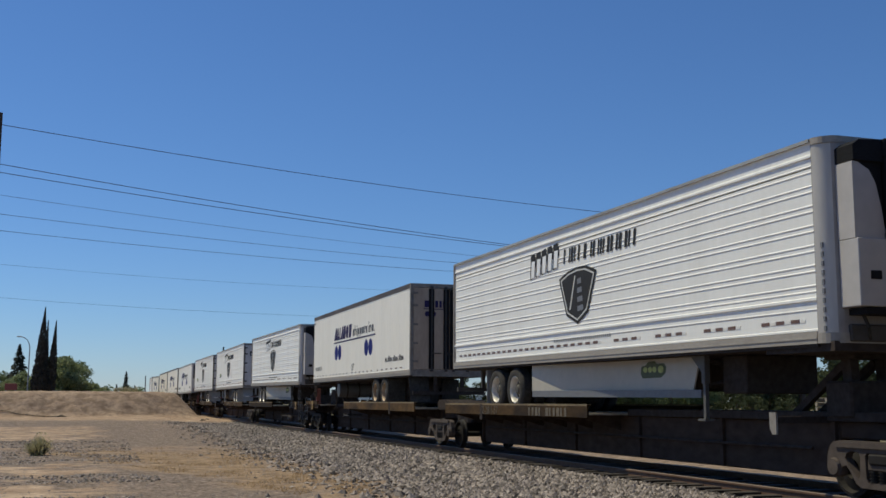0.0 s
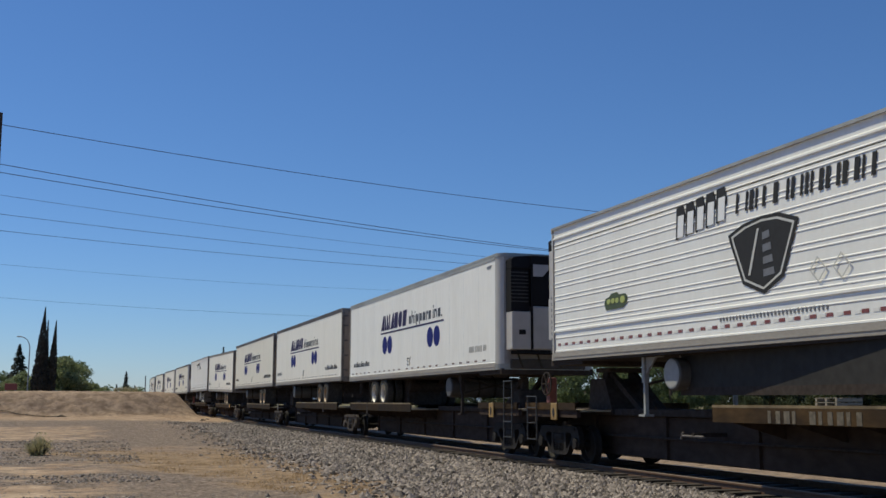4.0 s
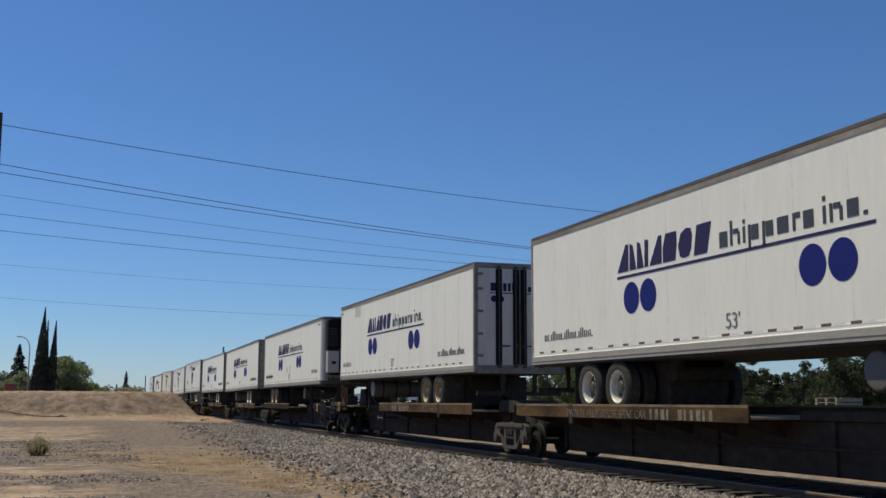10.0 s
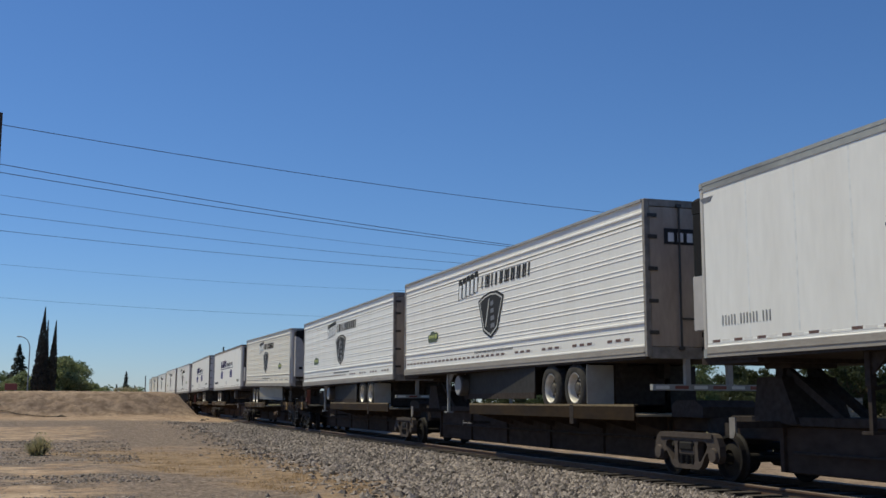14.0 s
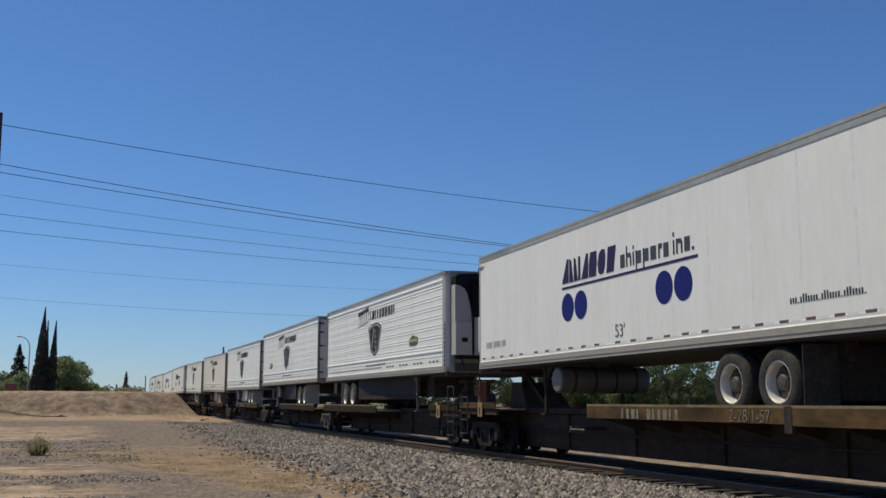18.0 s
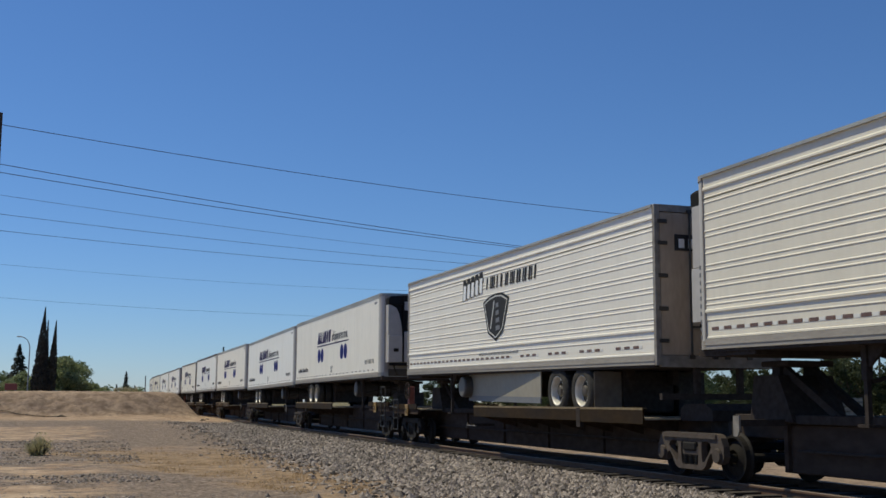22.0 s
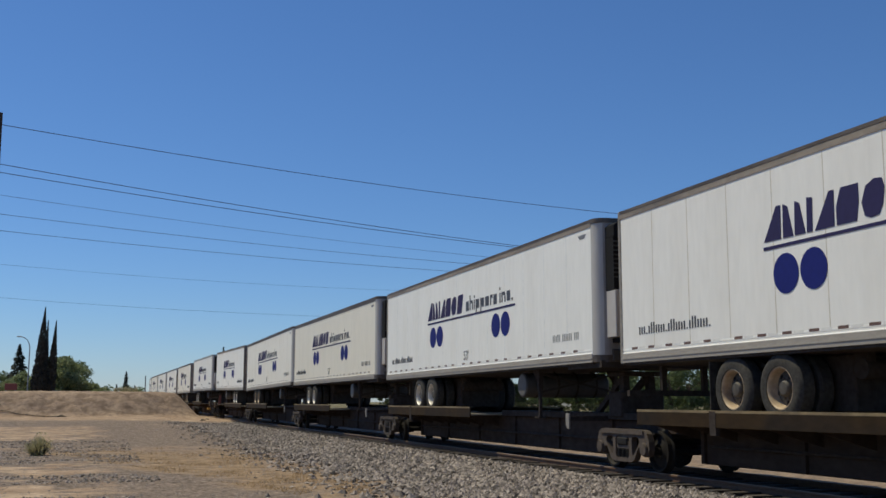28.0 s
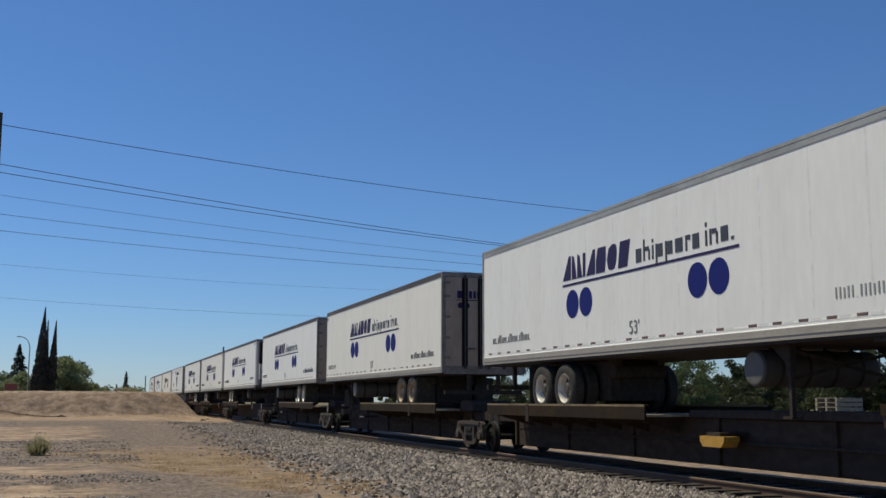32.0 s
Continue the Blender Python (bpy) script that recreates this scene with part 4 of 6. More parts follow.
            for k in range(4):
                plate(bm, [(8.06, 3.16 + k * 0.19), (8.34 - 0.03 * k, 3.18 + k * 0.19), (8.32 - 0.03 * k, 3.29 + k * 0.19), (8.06, 3.27 + k * 0.19)], y - 0.005)
            tagged(part("shield_figure", bm, "grey_vinyl", crest, "grey blocks on the shield"), kind="stuff")
            tagged(part("address_line", bars(B(), 6.8, 9.55, 2.56, 2.63, 30, -W + 0.02, fill=0.4), "grey_vinyl", ob), kind="stuff")
        if eco and (dark or not skirt or eco == "body"):
            u = 12.9 if f > 0 else 3.2
            lg = part("logo", plate(B(), logo_loop(u, 3.19), y), "green", ob, "green truck-shaped logo")
            for q, r in ((-0.28, 0.075), (-0.10, 0.075), (0.07, 0.075), (0.30, 0.10)):
                part("logo_mark", disc(B(), u + q, 3.19 + 0.02, r, y - 0.006, r * 0.7, 14), "lime", lg)
        if extras:
            bm = B()
            for u in (9.35, 9.85):
                diamond(bm, u, 3.13, 0.19, y - 0.012)
            tagged(part("placard", bm, "pale_vinyl", ob), kind="stuff")
        bm = B()
        for k in range(10):
            z = 3.52 - k * 0.13
            xx = f * (HALF - 0.18)
            box(bm, *sorted((xx, xx + f * 0.04)), -W + 0.008, -W + 0.05, z - 0.04, z + 0.03)
        tagged(part("number_column", bm, "grey_vinyl", ob), kind="stuff")
    return ob, body


trailer_cache = {}
trains = []     # (thing, distance ahead at the start, ride height)
# how far each trailer rides above the usual height at its trailing and its leading end
RISE = {28.46: (0.07, -0.02), 67.74: (0.09, -0.04), 87.55: (0.04, 0.04), 105.85: (0.06, 0.01), 124.99: (-0.06, -0.04), 176.97: (0.01, -0.20), 251.88: (0.02, -0.05), 194.01: (0.05, 0.06), 213.20: (0.0, -0.04), 231.84: (0.0, -0.05), 400.56: (0.0, 0.10), 576.74: (0.0, -0.06),
        271.52: (-0.06, -0.07), 290.02: (-0.14, -0.06), 307.48: (-0.11, -0.10), 342.56: (-0.13, -0.10), 362.04: (0.13, -0.08), 437.40: (0.04, 0.02), 454.44: (-0.03, -0.13),
        471.65: (0.03, -0.17), 489.10: (0.01, -0.17), 508.36: (0.01, 0.03), 525.06: (-0.13, -0.03), 542.58: (-0.02, -0.04), 596.11: (-0.10, -0.05), 613.17: (-0.11, -0.04),
        630.65: (-0.06, -0.03), 647.34: (-0.17, -0.01), 665.08: (0.04, -0.11), 684.33: (0.10, 0.06)}
SHORTER = {48.35: 0.97}


SMALL = {"door_mark", "spoke", "air_spring", "strap", "latch", "hinge", "lock_rod", "leg_brace", "inner_tyre", "hand_hole", "reflector", "dark_strip", "slider_rail", "gusset_plate", "sill_rib", "ladder_rung",
         "ladder_stile", "bearing_cap", "hub", "gusset", "plate_slot", "brake_pipe", "stencil", "louver", "release_rod", "rod_hanger", "plate_arm"}


def thin_out(ob):
    """Takes the small parts off a car that stays far down the line."""
    for o in [c for c in ob.children_recursive if c.name.split(".")[0] in SMALL]:
        bpy.data.objects.remove(o)


def put_trailer(s0, kind, facing, tone, label, far=False, sink=0.0, **kw):
    key = (kind, facing, far, tuple(sorted(kw.items())))
    if key not in trailer_cache:
        ob, body = build_trailer(kind, facing, **kw)
        if far:
            thin_out(ob)
        trailer_cache[key] = ob
    else:
        ob = copy_thing(trailer_cache[key], pose(0, 0, 0))
    for o in ob.children_recursive:
        if o.name.split(".")[0] in ("body", "door", "panel_seam"):
            o.color = (*tone, 1)
    tagged(ob, label, "semi trailer", "trailers on the train")
    a, b = RISE.get(s0, (0.0, 0.0))
    for o in ob.children:
        if o.name.split(".")[0] in ("wheel", "axle"):
            o.location.z = -(a * 0.75 + b * 0.25 if facing > 0 else a * 0.25 + b * 0.75) - sink
    ob.scale.x = SHORTER.get(s0, 1.0)
    lift = pose(0, 0, (a + b) / 2, 0, -math.degrees(math.atan2(b - a, L)), 0)
    trains.append((ob, s0 - HALF * ob.scale.x, lift))
    return ob


# ---- flat spine cars that carry the trailers ----
def fascia(bm, x0, x1, sides=(-1, 1), low=0.96):
    """The rolled edge of a deck along one side, down to the height low."""
    for sg in sides:
        y = sg * 1.32
        loop = [(y, low + 0.02), (y + sg * 0.035, low), (y + sg * 0.035, 1.25), (y - sg * 0.05, 1.25), (y - sg * 0.05, 1.22), (y, 1.22)]
        prism_x(bm, loop, x0, x1)
    return fixed(bm)


def build_spine(facing, left_end, right_end, gear="", numeral=False, words="", plated=False, sink=0.0, reach=(8.5, 8.5), deck_end=7.6):
    """A spine car unit; facing +1 has its hitch towards +x. Ends: True for a coupler, False for a shared truck.
    reach: how far it is to a shared truck; deck_end: where the wheel deck stops before one.
    gear: what hangs under the sill. numeral: a length numeral on the deck edge. words: its stencilled text."""
    f = facing
    ob = new("spine_car")
    xl = -9.25 if left_end else 0.15 - reach[0]
    xr = 9.25 if right_end else reach[1] - 0.15
    bm = box(B(), xl + 1.5, xr - 1.5, -0.34, 0.34, 0.20 + sink, 1.03, 0.02)
    box(bm, xl, xl + 1.5, -0.34, 0.34, 0.78, 1.03, 0.02)
    box(bm, xr - 1.5, xr, -0.34, 0.34, 0.78, 1.03, 0.02)
    part("centre_sill", bm, "sill", ob, "dark brown box-shaped centre sill")
    bm = B()
    for k in range(6):
        x = xl + 1.6 + k * (xr - xl - 3.2) / 5
        box(bm, x - 0.05, x + 0.05, -0.40, 0.40, 0.21 + sink, 1.025)
    tagged(part("sill_rib", bm, "sill", ob), kind="stuff")
    a, b = (0.54, xr - 0.3) if f > 0 else (xl + 0.3, -1.49)
    part("walkway", box(B(), a, b, -0.46, 0.46, 1.032, 1.17, 0.01), "steel", ob, "dark raised walkway on the sill")
    part("brake_pipe", tube(B(), (xl + 2.0, -0.46, 0.62), (xr - 2.0, -0.46, 0.62), 0.025, 8), "steel", ob)
    # wheel deck
    da, db = (-9.3 if left_end else -deck_end, 0.5) if f > 0 else (-1.45, 9.3 if right_end else deck_end)
    bm = box(B(), da, db, -1.30, 1.30, 1.04, 1.08)
    gus = B()
    for k in range(7):
        x = da + 0.5 + k * (db - da - 1.0) / 6
        for sg in (-1, 1):
            prism_x(gus, [(sg * 1.28, 1.04), (sg * 1.28, 0.98), (sg * 0.34, 0.72), (sg * 0.34, 1.04)], x - 0.02, x + 0.02)
    part("wheel_deck", fixed(bm), "decktop", ob)
    tagged(part("gusset", fixed(gus), "sill", ob), kind="stuff")
    for sg in (-1, 1):
        part("deck_lip", box(B(), da, db, *sorted((sg * 1.265, sg * 1.358)), 1.222, 1.263), "lip", ob)
    mid = da + (db - da) * (0.32 if f > 0 else 0.70)
    for sg in (-1, 1):
        part("deck_edge", fascia(B(), da, mid - 0.05, (sg,), 0.99), "deck", ob, "ochre rust-streaked deck edge")
        part("deck_edge", fascia(B(), mid + 0.05, db, (sg,), 0.99 if f > 0 else 0.97), "deck", ob, "ochre rust-streaked deck edge")
    part("side_bracket", box(B(), mid - 0.09, mid + 0.09, -1.362, -1.28, 0.86, 1.25), "steel", ob)
    y = -1.362
    bm = B()
    if words:
        for k in range(11):
            if k != 4:
                u = (-2.55 if f > 0 else 0.05) + k * 0.195
                box(bm, u, u + 0.075 + 0.03 * (k % 3), y, y + 0.01, 1.00, 1.18)
        tagged(part("number_line", bm, "stencil", ob), kind="stuff")
    lines = [("53'", 0.27, 6.0)] if numeral else []
    if words:
        lines.append((words, 0.22, -6.1) if len(words) > 12 else (words, 0.28, -5.6 if f > 0 else 3.65))
    for text, size, u in lines:
        t = new("stencil", numeral_mesh(text, size, "stencil"))
        t.parent = ob
        tagged(t, kind="stuff")
        t.matrix_local = pose(u, y, 1.005, 90, 0, 0)
    if plated:
        part("warning_plate", box(B(), db - 0.62, db - 0.18, y, y + 0.01, 1.01, 1.18), "orange", ob, "orange warning plate")
    if f < 0 and not right_end:
        ex = db + 0.68
        bm = prism_y(B(), [(ex - 0.62, 1.035), (ex + 0.45, 1.035), (ex + 0.45, 1.22), (ex + 0.2, 1.34), (ex - 0.45, 1.34), (ex - 0.62, 1.25)], -0.6, 0.6)
        part("equipment_box", fixed(bm), "steel", ob, "black equipment box beyond the deck")
    # hitch
    hx = f * (HALF - 0.95)
    bm = box(B(), hx - 0.35, hx + 0.35, -0.45, 0.45, 1.94, 2.03, 0.02)
    part("hitch_head", bm, "steel", ob)
    for sg in (-1, 1):
        part("hitch_post", beam(B(), (hx + f * 0.12, sg * 0.30, 1.1), (hx + f * 0.05, sg * 0.30, 1.96), 0.14, 0.20), "steel", ob)
        part("hitch_strut", beam(B(), (hx - f * 1.35, sg * 0.24, 1.12), (hx - f * 0.05, sg * 0.26, 1.90), 0.10, 0.12), "steel", ob, "black diagonal hitch strut")
    if f < 0:
        bm = prism_y(B(), [(-HALF + 0.35, 1.06), (-HALF + 1.5, 1.06), (-HALF + 1.35, 1.40), (-HALF + 1.15, 1.80), (-HALF + 0.5, 1.80)], -0.52, 0.52)
        part("hitch_housing", fixed(bm), "steel", ob, "black hitch housing")
    part("hitch_base", box(B(), hx - 0.28, hx + 0.30, -0.50, 0.50, 1.08, 1.62, 0.03), "steel", ob, "black hitch stand under the trailer nose")
    ax = f * (HALF - 6.05)
    if gear == "cylinder":
        bm = tube(B(), (ax - 0.42, -0.88, 0.63), (ax + 0.36, -0.88, 0.63), 0.145, 18)
        tube(bm, (ax + 0.36, -0.88, 0.63), (ax + 0.60, -0.88, 0.63), 0.09, 14)
        tube(bm, (ax - 0.46, -0.88, 0.63), (ax - 0.42, -0.88, 0.63), 0.165, 18)
        part("brake_cylinder", bm, "rust_tan", ob, "tan brake cylinder under the sill")
        part("cylinder_bracket", box(B(), ax - 0.2, ax + 0.2, -0.9, -0.33, 0.72, 0.80), "steel", ob)
    elif gear == "box":
        bm = prism_y(B(), [(ax - 0.26, 0.56), (ax + 0.30, 0.56), (ax + 0.40, 0.66), (ax + 0.40, 0.74), (ax - 0.34, 0.74), (ax - 0.34, 0.66)], -0.95, -0.65)
        part("valve_box", fixed(bm), "orange", ob, "bright orange valve box under the sill")
        part("box_bracket", box(B(), ax - 0.2, ax + 0.2, -0.9, -0.33, 0.741, 0.80), "steel", ob)
    elif gear == "rack":
        bm = box(B(), ax - 0.6, ax + 2.3, -0.98, -0.93, 0.54, 0.585)
        for k in range(5):
            box(bm, ax - 0.55 + k * 0.69, ax - 0.49 + k * 0.69, -0.93, -0.34, 0.55, 0.58)
        box(bm, ax - 0.62, ax - 0.56, -0.98, -0.92, 0.42, 0.64)
        part("rack", bm, "cast", ob, "dusty equipment rack under the sill")
        for k, r in ((0.9, 0.10), (1.25, 0.13), (1.6, 0.10)):
            part("air_cylinder", tube(B(), (ax + k - 0.17, -0.80, 0.42), (ax + k + 0.17, -0.80, 0.42), r, 14), "cast", ob)
    if f < 0:
        bm = B()
        q = -HALF + 5.0
        for a, b in (((q, 0.66), (q + 0.06, 0.78)), ((q + 0.06, 0.72), (q + 0.75, 0.72))):
            tube(bm, (a[0], -0.98, a[1]), (b[0], -0.98, b[1]), 0.022, 8)
        part("release_rod", bm, "ladder", ob, "thin bent release rod")
        part("rod_hanger", box(B(), q + 0.4, q + 0.46, -1.0, -0.33, 0.71, 0.78), "steel", ob)
    # coupler ends
    for on, e, x in ((left_end, -1, xl), (right_end, 1, xr)):
        if not on:
            bm = tube(B(), (x - e * 0.1, 0, 0.70), (x - e * 0.1, 0, 1.04), 0.40, 16)
            part("joint", bm, "steel", ob)
            if e == f:
                bm = prism_y(B(), [(x - e * 1.62, 0.84), (x - e * 1.62, 1.16), (x - e * 1.78, 1.16), (x - e * 1.78, 0.92), (x - e * 1.72, 0.84)], -1.37, -1.34)
                part("jacking_plate", fixed(bm), "frame", ob, "dull grey jacking plate")
                part("plate_arm", box(B(), *sorted((x - e * 1.64, x - e * 1.76)), -1.34, -0.34, 1.0, 1.10), "steel", ob)
            continue
        if e == f:
            for sg in (-1, 1):
                xa_, xb_ = sorted((x - e * 2.6, x + e * 0.05))
                bm = prism_x(B(), [(sg * 1.32, 1.14), (sg * 1.355, 1.14), (sg * 1.355, 1.29), (sg * 1.27, 1.29), (sg * 1.27, 1.26), (sg * 1.32, 1.26)], xa_, xb_)
                part("end_deck_edge", fixed(bm), "deck", ob, "ochre end platform edge")
                part("end_sill", box(B(), xa_, xb_, *sorted((sg * 1.22, sg * 1.31)), 0.98, 1.138), "sill", ob)
            bm = box(B(), *sorted((x - e * 2.6, x + e * 0.02)), -1.30, 1.30, 1.10, 1.14)
            part("end_platform", bm, "decktop", ob)
        bm = box(B(), *sorted((x - e * 1.75, x - e * 1.43)), -1.385, -1.357, 0.92, 1.28, 0.012)
        part("jacking_plate", fixed(bm), "plate_yellow", ob)
        bm = disc(B(), x - e * 1.59 + HALF, 1.08, 0.05, -1.392, 0.10, 14)
        part("plate_slot", bm, "black", ob)
        zt = 1.82 if e > 0 else 1.45
        for a in (0.16, 0.68):
            part("ladder_stile", beam(B(), (x - e * a, -1.39, 0.45), (x - e * a, -1.39, zt), 0.026), "pipe", ob)
        for z in (0.48, 0.84, 1.40 if e > 0 else 1.18, zt - 0.02):
            part("ladder_rung", beam(B(), (x - e * 0.16, -1.40, z), (x - e * 0.68, -1.40, z), 0.024), "pipe", ob)
        bm = box(B(), *sorted((x - e * 0.05, x + e * 0.10)), -1.1, 1.1, 0.86, 1.06)
        beam(bm, (x, 0, 0.85), (x + e * 0.55, 0, 0.85), 0.20, 0.24)
        box(bm, *sorted((x + e * 0.35, x + e * 0.62)), -0.2, 0.2, 0.70, 1.0, 0.04)
        part("coupler", bm, "steel", ob)
        if e < 0:
            cx, cy, cz = x + 0.25, -0.95, 1.72
            bm = B()
            lathe(bm, [(0.24, -0.015), (0.27, -0.015), (0.27, 0.015), (0.24, 0.015), (0.24, -0.015)], (cx, cy, cz), 24)
            wheel = part("brake_wheel", fixed(bm), "steel", ob, "spoked hand brake wheel")
            for k in range(6):
                a = k * math.tau / 6
                part("spoke", beam(B(), (cx, cy, cz), (cx + 0.25 * math.cos(a), cy, cz + 0.25 * math.sin(a)), 0.025), "steel", wheel)
            part("brake_stand", box(B(), cx - 0.10, cx + 0.10, cy + 0.03, cy + 0.22, 1.06, 1.86, 0.02), "hitch_red", ob, "faded red brake stand")
    return ob


spine_cache = {}


def put_spine(s0, facing, left_end, right_end, tone, gear="", numeral=False, words="", plated=False, far=False, sink=0.0, reach=(8.5, 8.5), deck_end=7.6):
    key = (facing, left_end, right_end, gear, numeral, words, plated, sink, reach, deck_end, far)
    if key not in spine_cache:
        spine_cache[key] = ob = build_spine(*key[:-1])
        if far:
            thin_out(ob)
    else:
        ob = copy_thing(spine_cache[key], pose(0, 0, 0))
    for o in ob.children_recursive:
        o.color = (*tone, 1)
    tagged(ob, "dark skeletal spine flatcar with an ochre wheel deck", "flatcar", "cars of the train")
    trains.append((ob, s0 - HALF, pose(0, 0, -sink)))


# ---- trucks ----
def casting(loops, y0, y1):
    """A plate with holes: the first loop of (x, z) is its outline, the others are cut out."""
    bm = B()
    for loop in loops:
        vs = [bm.verts.new((x, y0, z)) for x, z in loop]
        for k in range(len(vs)):
            bm.edges.new((vs[k - 1], vs[k]))
    faces = [g for g in bmesh.ops.triangle_fill(bm, edges=bm.edges[:], use_beauty=True)["geom"] if isinstance(g, bmesh.types.BMFace)]
    out = bmesh.ops.extrude_face_region(bm, geom=faces)["geom"]
    bmesh.ops.translate(bm, vec=(0, y1 - y0, 0), verts=[g for g in out if isinstance(g, bmesh.types.BMVert)])
    return bm


def build_bogie(cast="cast"):
    ob = new("rail_truck")
    for sg in (-1, 1):
        y0, y1 = sorted((sg * 0.96, sg * 1.08))
        half = [(0.0, 0.79), (0.78, 0.79), (0.90, 0.775), (0.98, 0.72), (1.05, 0.58), (1.06, 0.42), (1.01, 0.33), (0.90, 0.29), (0.79, 0.32), (0.74, 0.44), (0.66, 0.46), (0.585, 0.38), (0.48, 0.23),
                (0.38, 0.175), (0.0, 0.17)]
        window = [(0.0, 0.64), (0.25, 0.64), (0.28, 0.60), (0.27, 0.30), (0.24, 0.25), (0.0, 0.25)]
        hole = [(0.40, 0.645), (0.56, 0.655), (0.655, 0.62), (0.68, 0.56), (0.64, 0.50), (0.52, 0.37), (0.45, 0.30), (0.40, 0.31), (0.385, 0.38), (0.375, 0.58)]
        loops = [half + [(-x, z) for x, z in half[-2:0:-1]], window + [(-x, z) for x, z in window[-2:0:-1]], hole, [(-x, z) for x, z in hole]]
        bm = casting(loops, y0, y1)
        box(bm, -0.255, 0.255, y0 + 0.01, y1 + 0.02 * sg, 0.41, 0.56, 0.015)
        beam(bm, (-0.86, sg * 1.085, 0.735), (0.86, sg * 1.085, 0.735), 0.05, 0.07)
        frame_ob = part("sideframe", fixed(bm), cast, ob, "cast steel side frame with open windows")
        for x in (-0.89, 0.89) if sg < 0 else ():
            bm = lathe(B(), [(0.0, -0.06), (0.11, -0.06), (0.125, -0.03), (0.125, 0.05), (0.0, 0.05)], (x, sg * 1.07, 0.43), 16)
            part("bearing_cap", fixed(bm), cast, frame_ob)
        bm = B()
        for x in (-0.17, 0.0, 0.17):
            tube(bm, (x, sg * 1.02, 0.25), (x, sg * 1.02, 0.42), 0.05, 10)
            for k in range(4):
                tube(bm, (x, sg * 1.02, 0.26 + k * 0.042), (x, sg * 1.02, 0.272 + k * 0.042), 0.072, 10)
        tagged(part("spring", fixed(bm), "cast_dark", frame_ob), kind="stuff")
    bm = box(B(), -0.22, 0.22, -1.1, 1.1, 0.48, 0.64, 0.03)
    tube(bm, (0, 0, 0.60), (0, 0, 0.80), 0.30, 16)
    part("bolster", bm, "wheel", ob)
    for x in (-0.89, 0.89):
        bm = B()
        for sg in (-1, 1):
            o = sg
            lathe(bm, [(0.08, o * 0.70), (0.14, o * 0.80), (0.30, o * 0.74), (0.335, o * 0.805), (0.38, o * 0.80), (0.39, o * 0.72), (0.42, o * 0.685), (0.42, o * 0.665), (0.335, o * 0.67),
                       (0.30, o * 0.70), (0.14, o * 0.69), (0.08, o * 0.66)], (0, 0, 0), 32)
        tube(bm, (0, -1.05, 0), (0, 1.05, 0), 0.075, 12)
        ws = part("wheelset", fixed(bm), "wheel", ob)
        ws.location = (x, 0, 0.39)
    for x in (-0.42, 0.42):
        part("brake_beam", box(B(), x - 0.05, x + 0.05, -0.8, 0.8, 0.36, 0.46), "steel", ob)
    return tagged(ob, "two-axle cast steel rail truck on the rails" if cast == "cast" else "dark two-axle rail truck on the rails", "rail truck", "trucks of the train")


bogie_first = {}


def put_bogie(s, cast):
    if cast not in bogie_first:
        bogie_first[cast] = ob = build_bogie(cast)
    else:
        ob = copy_thing(bogie_first[cast], pose(0, 0, 0))
    trains.append((ob, s, Matrix()))


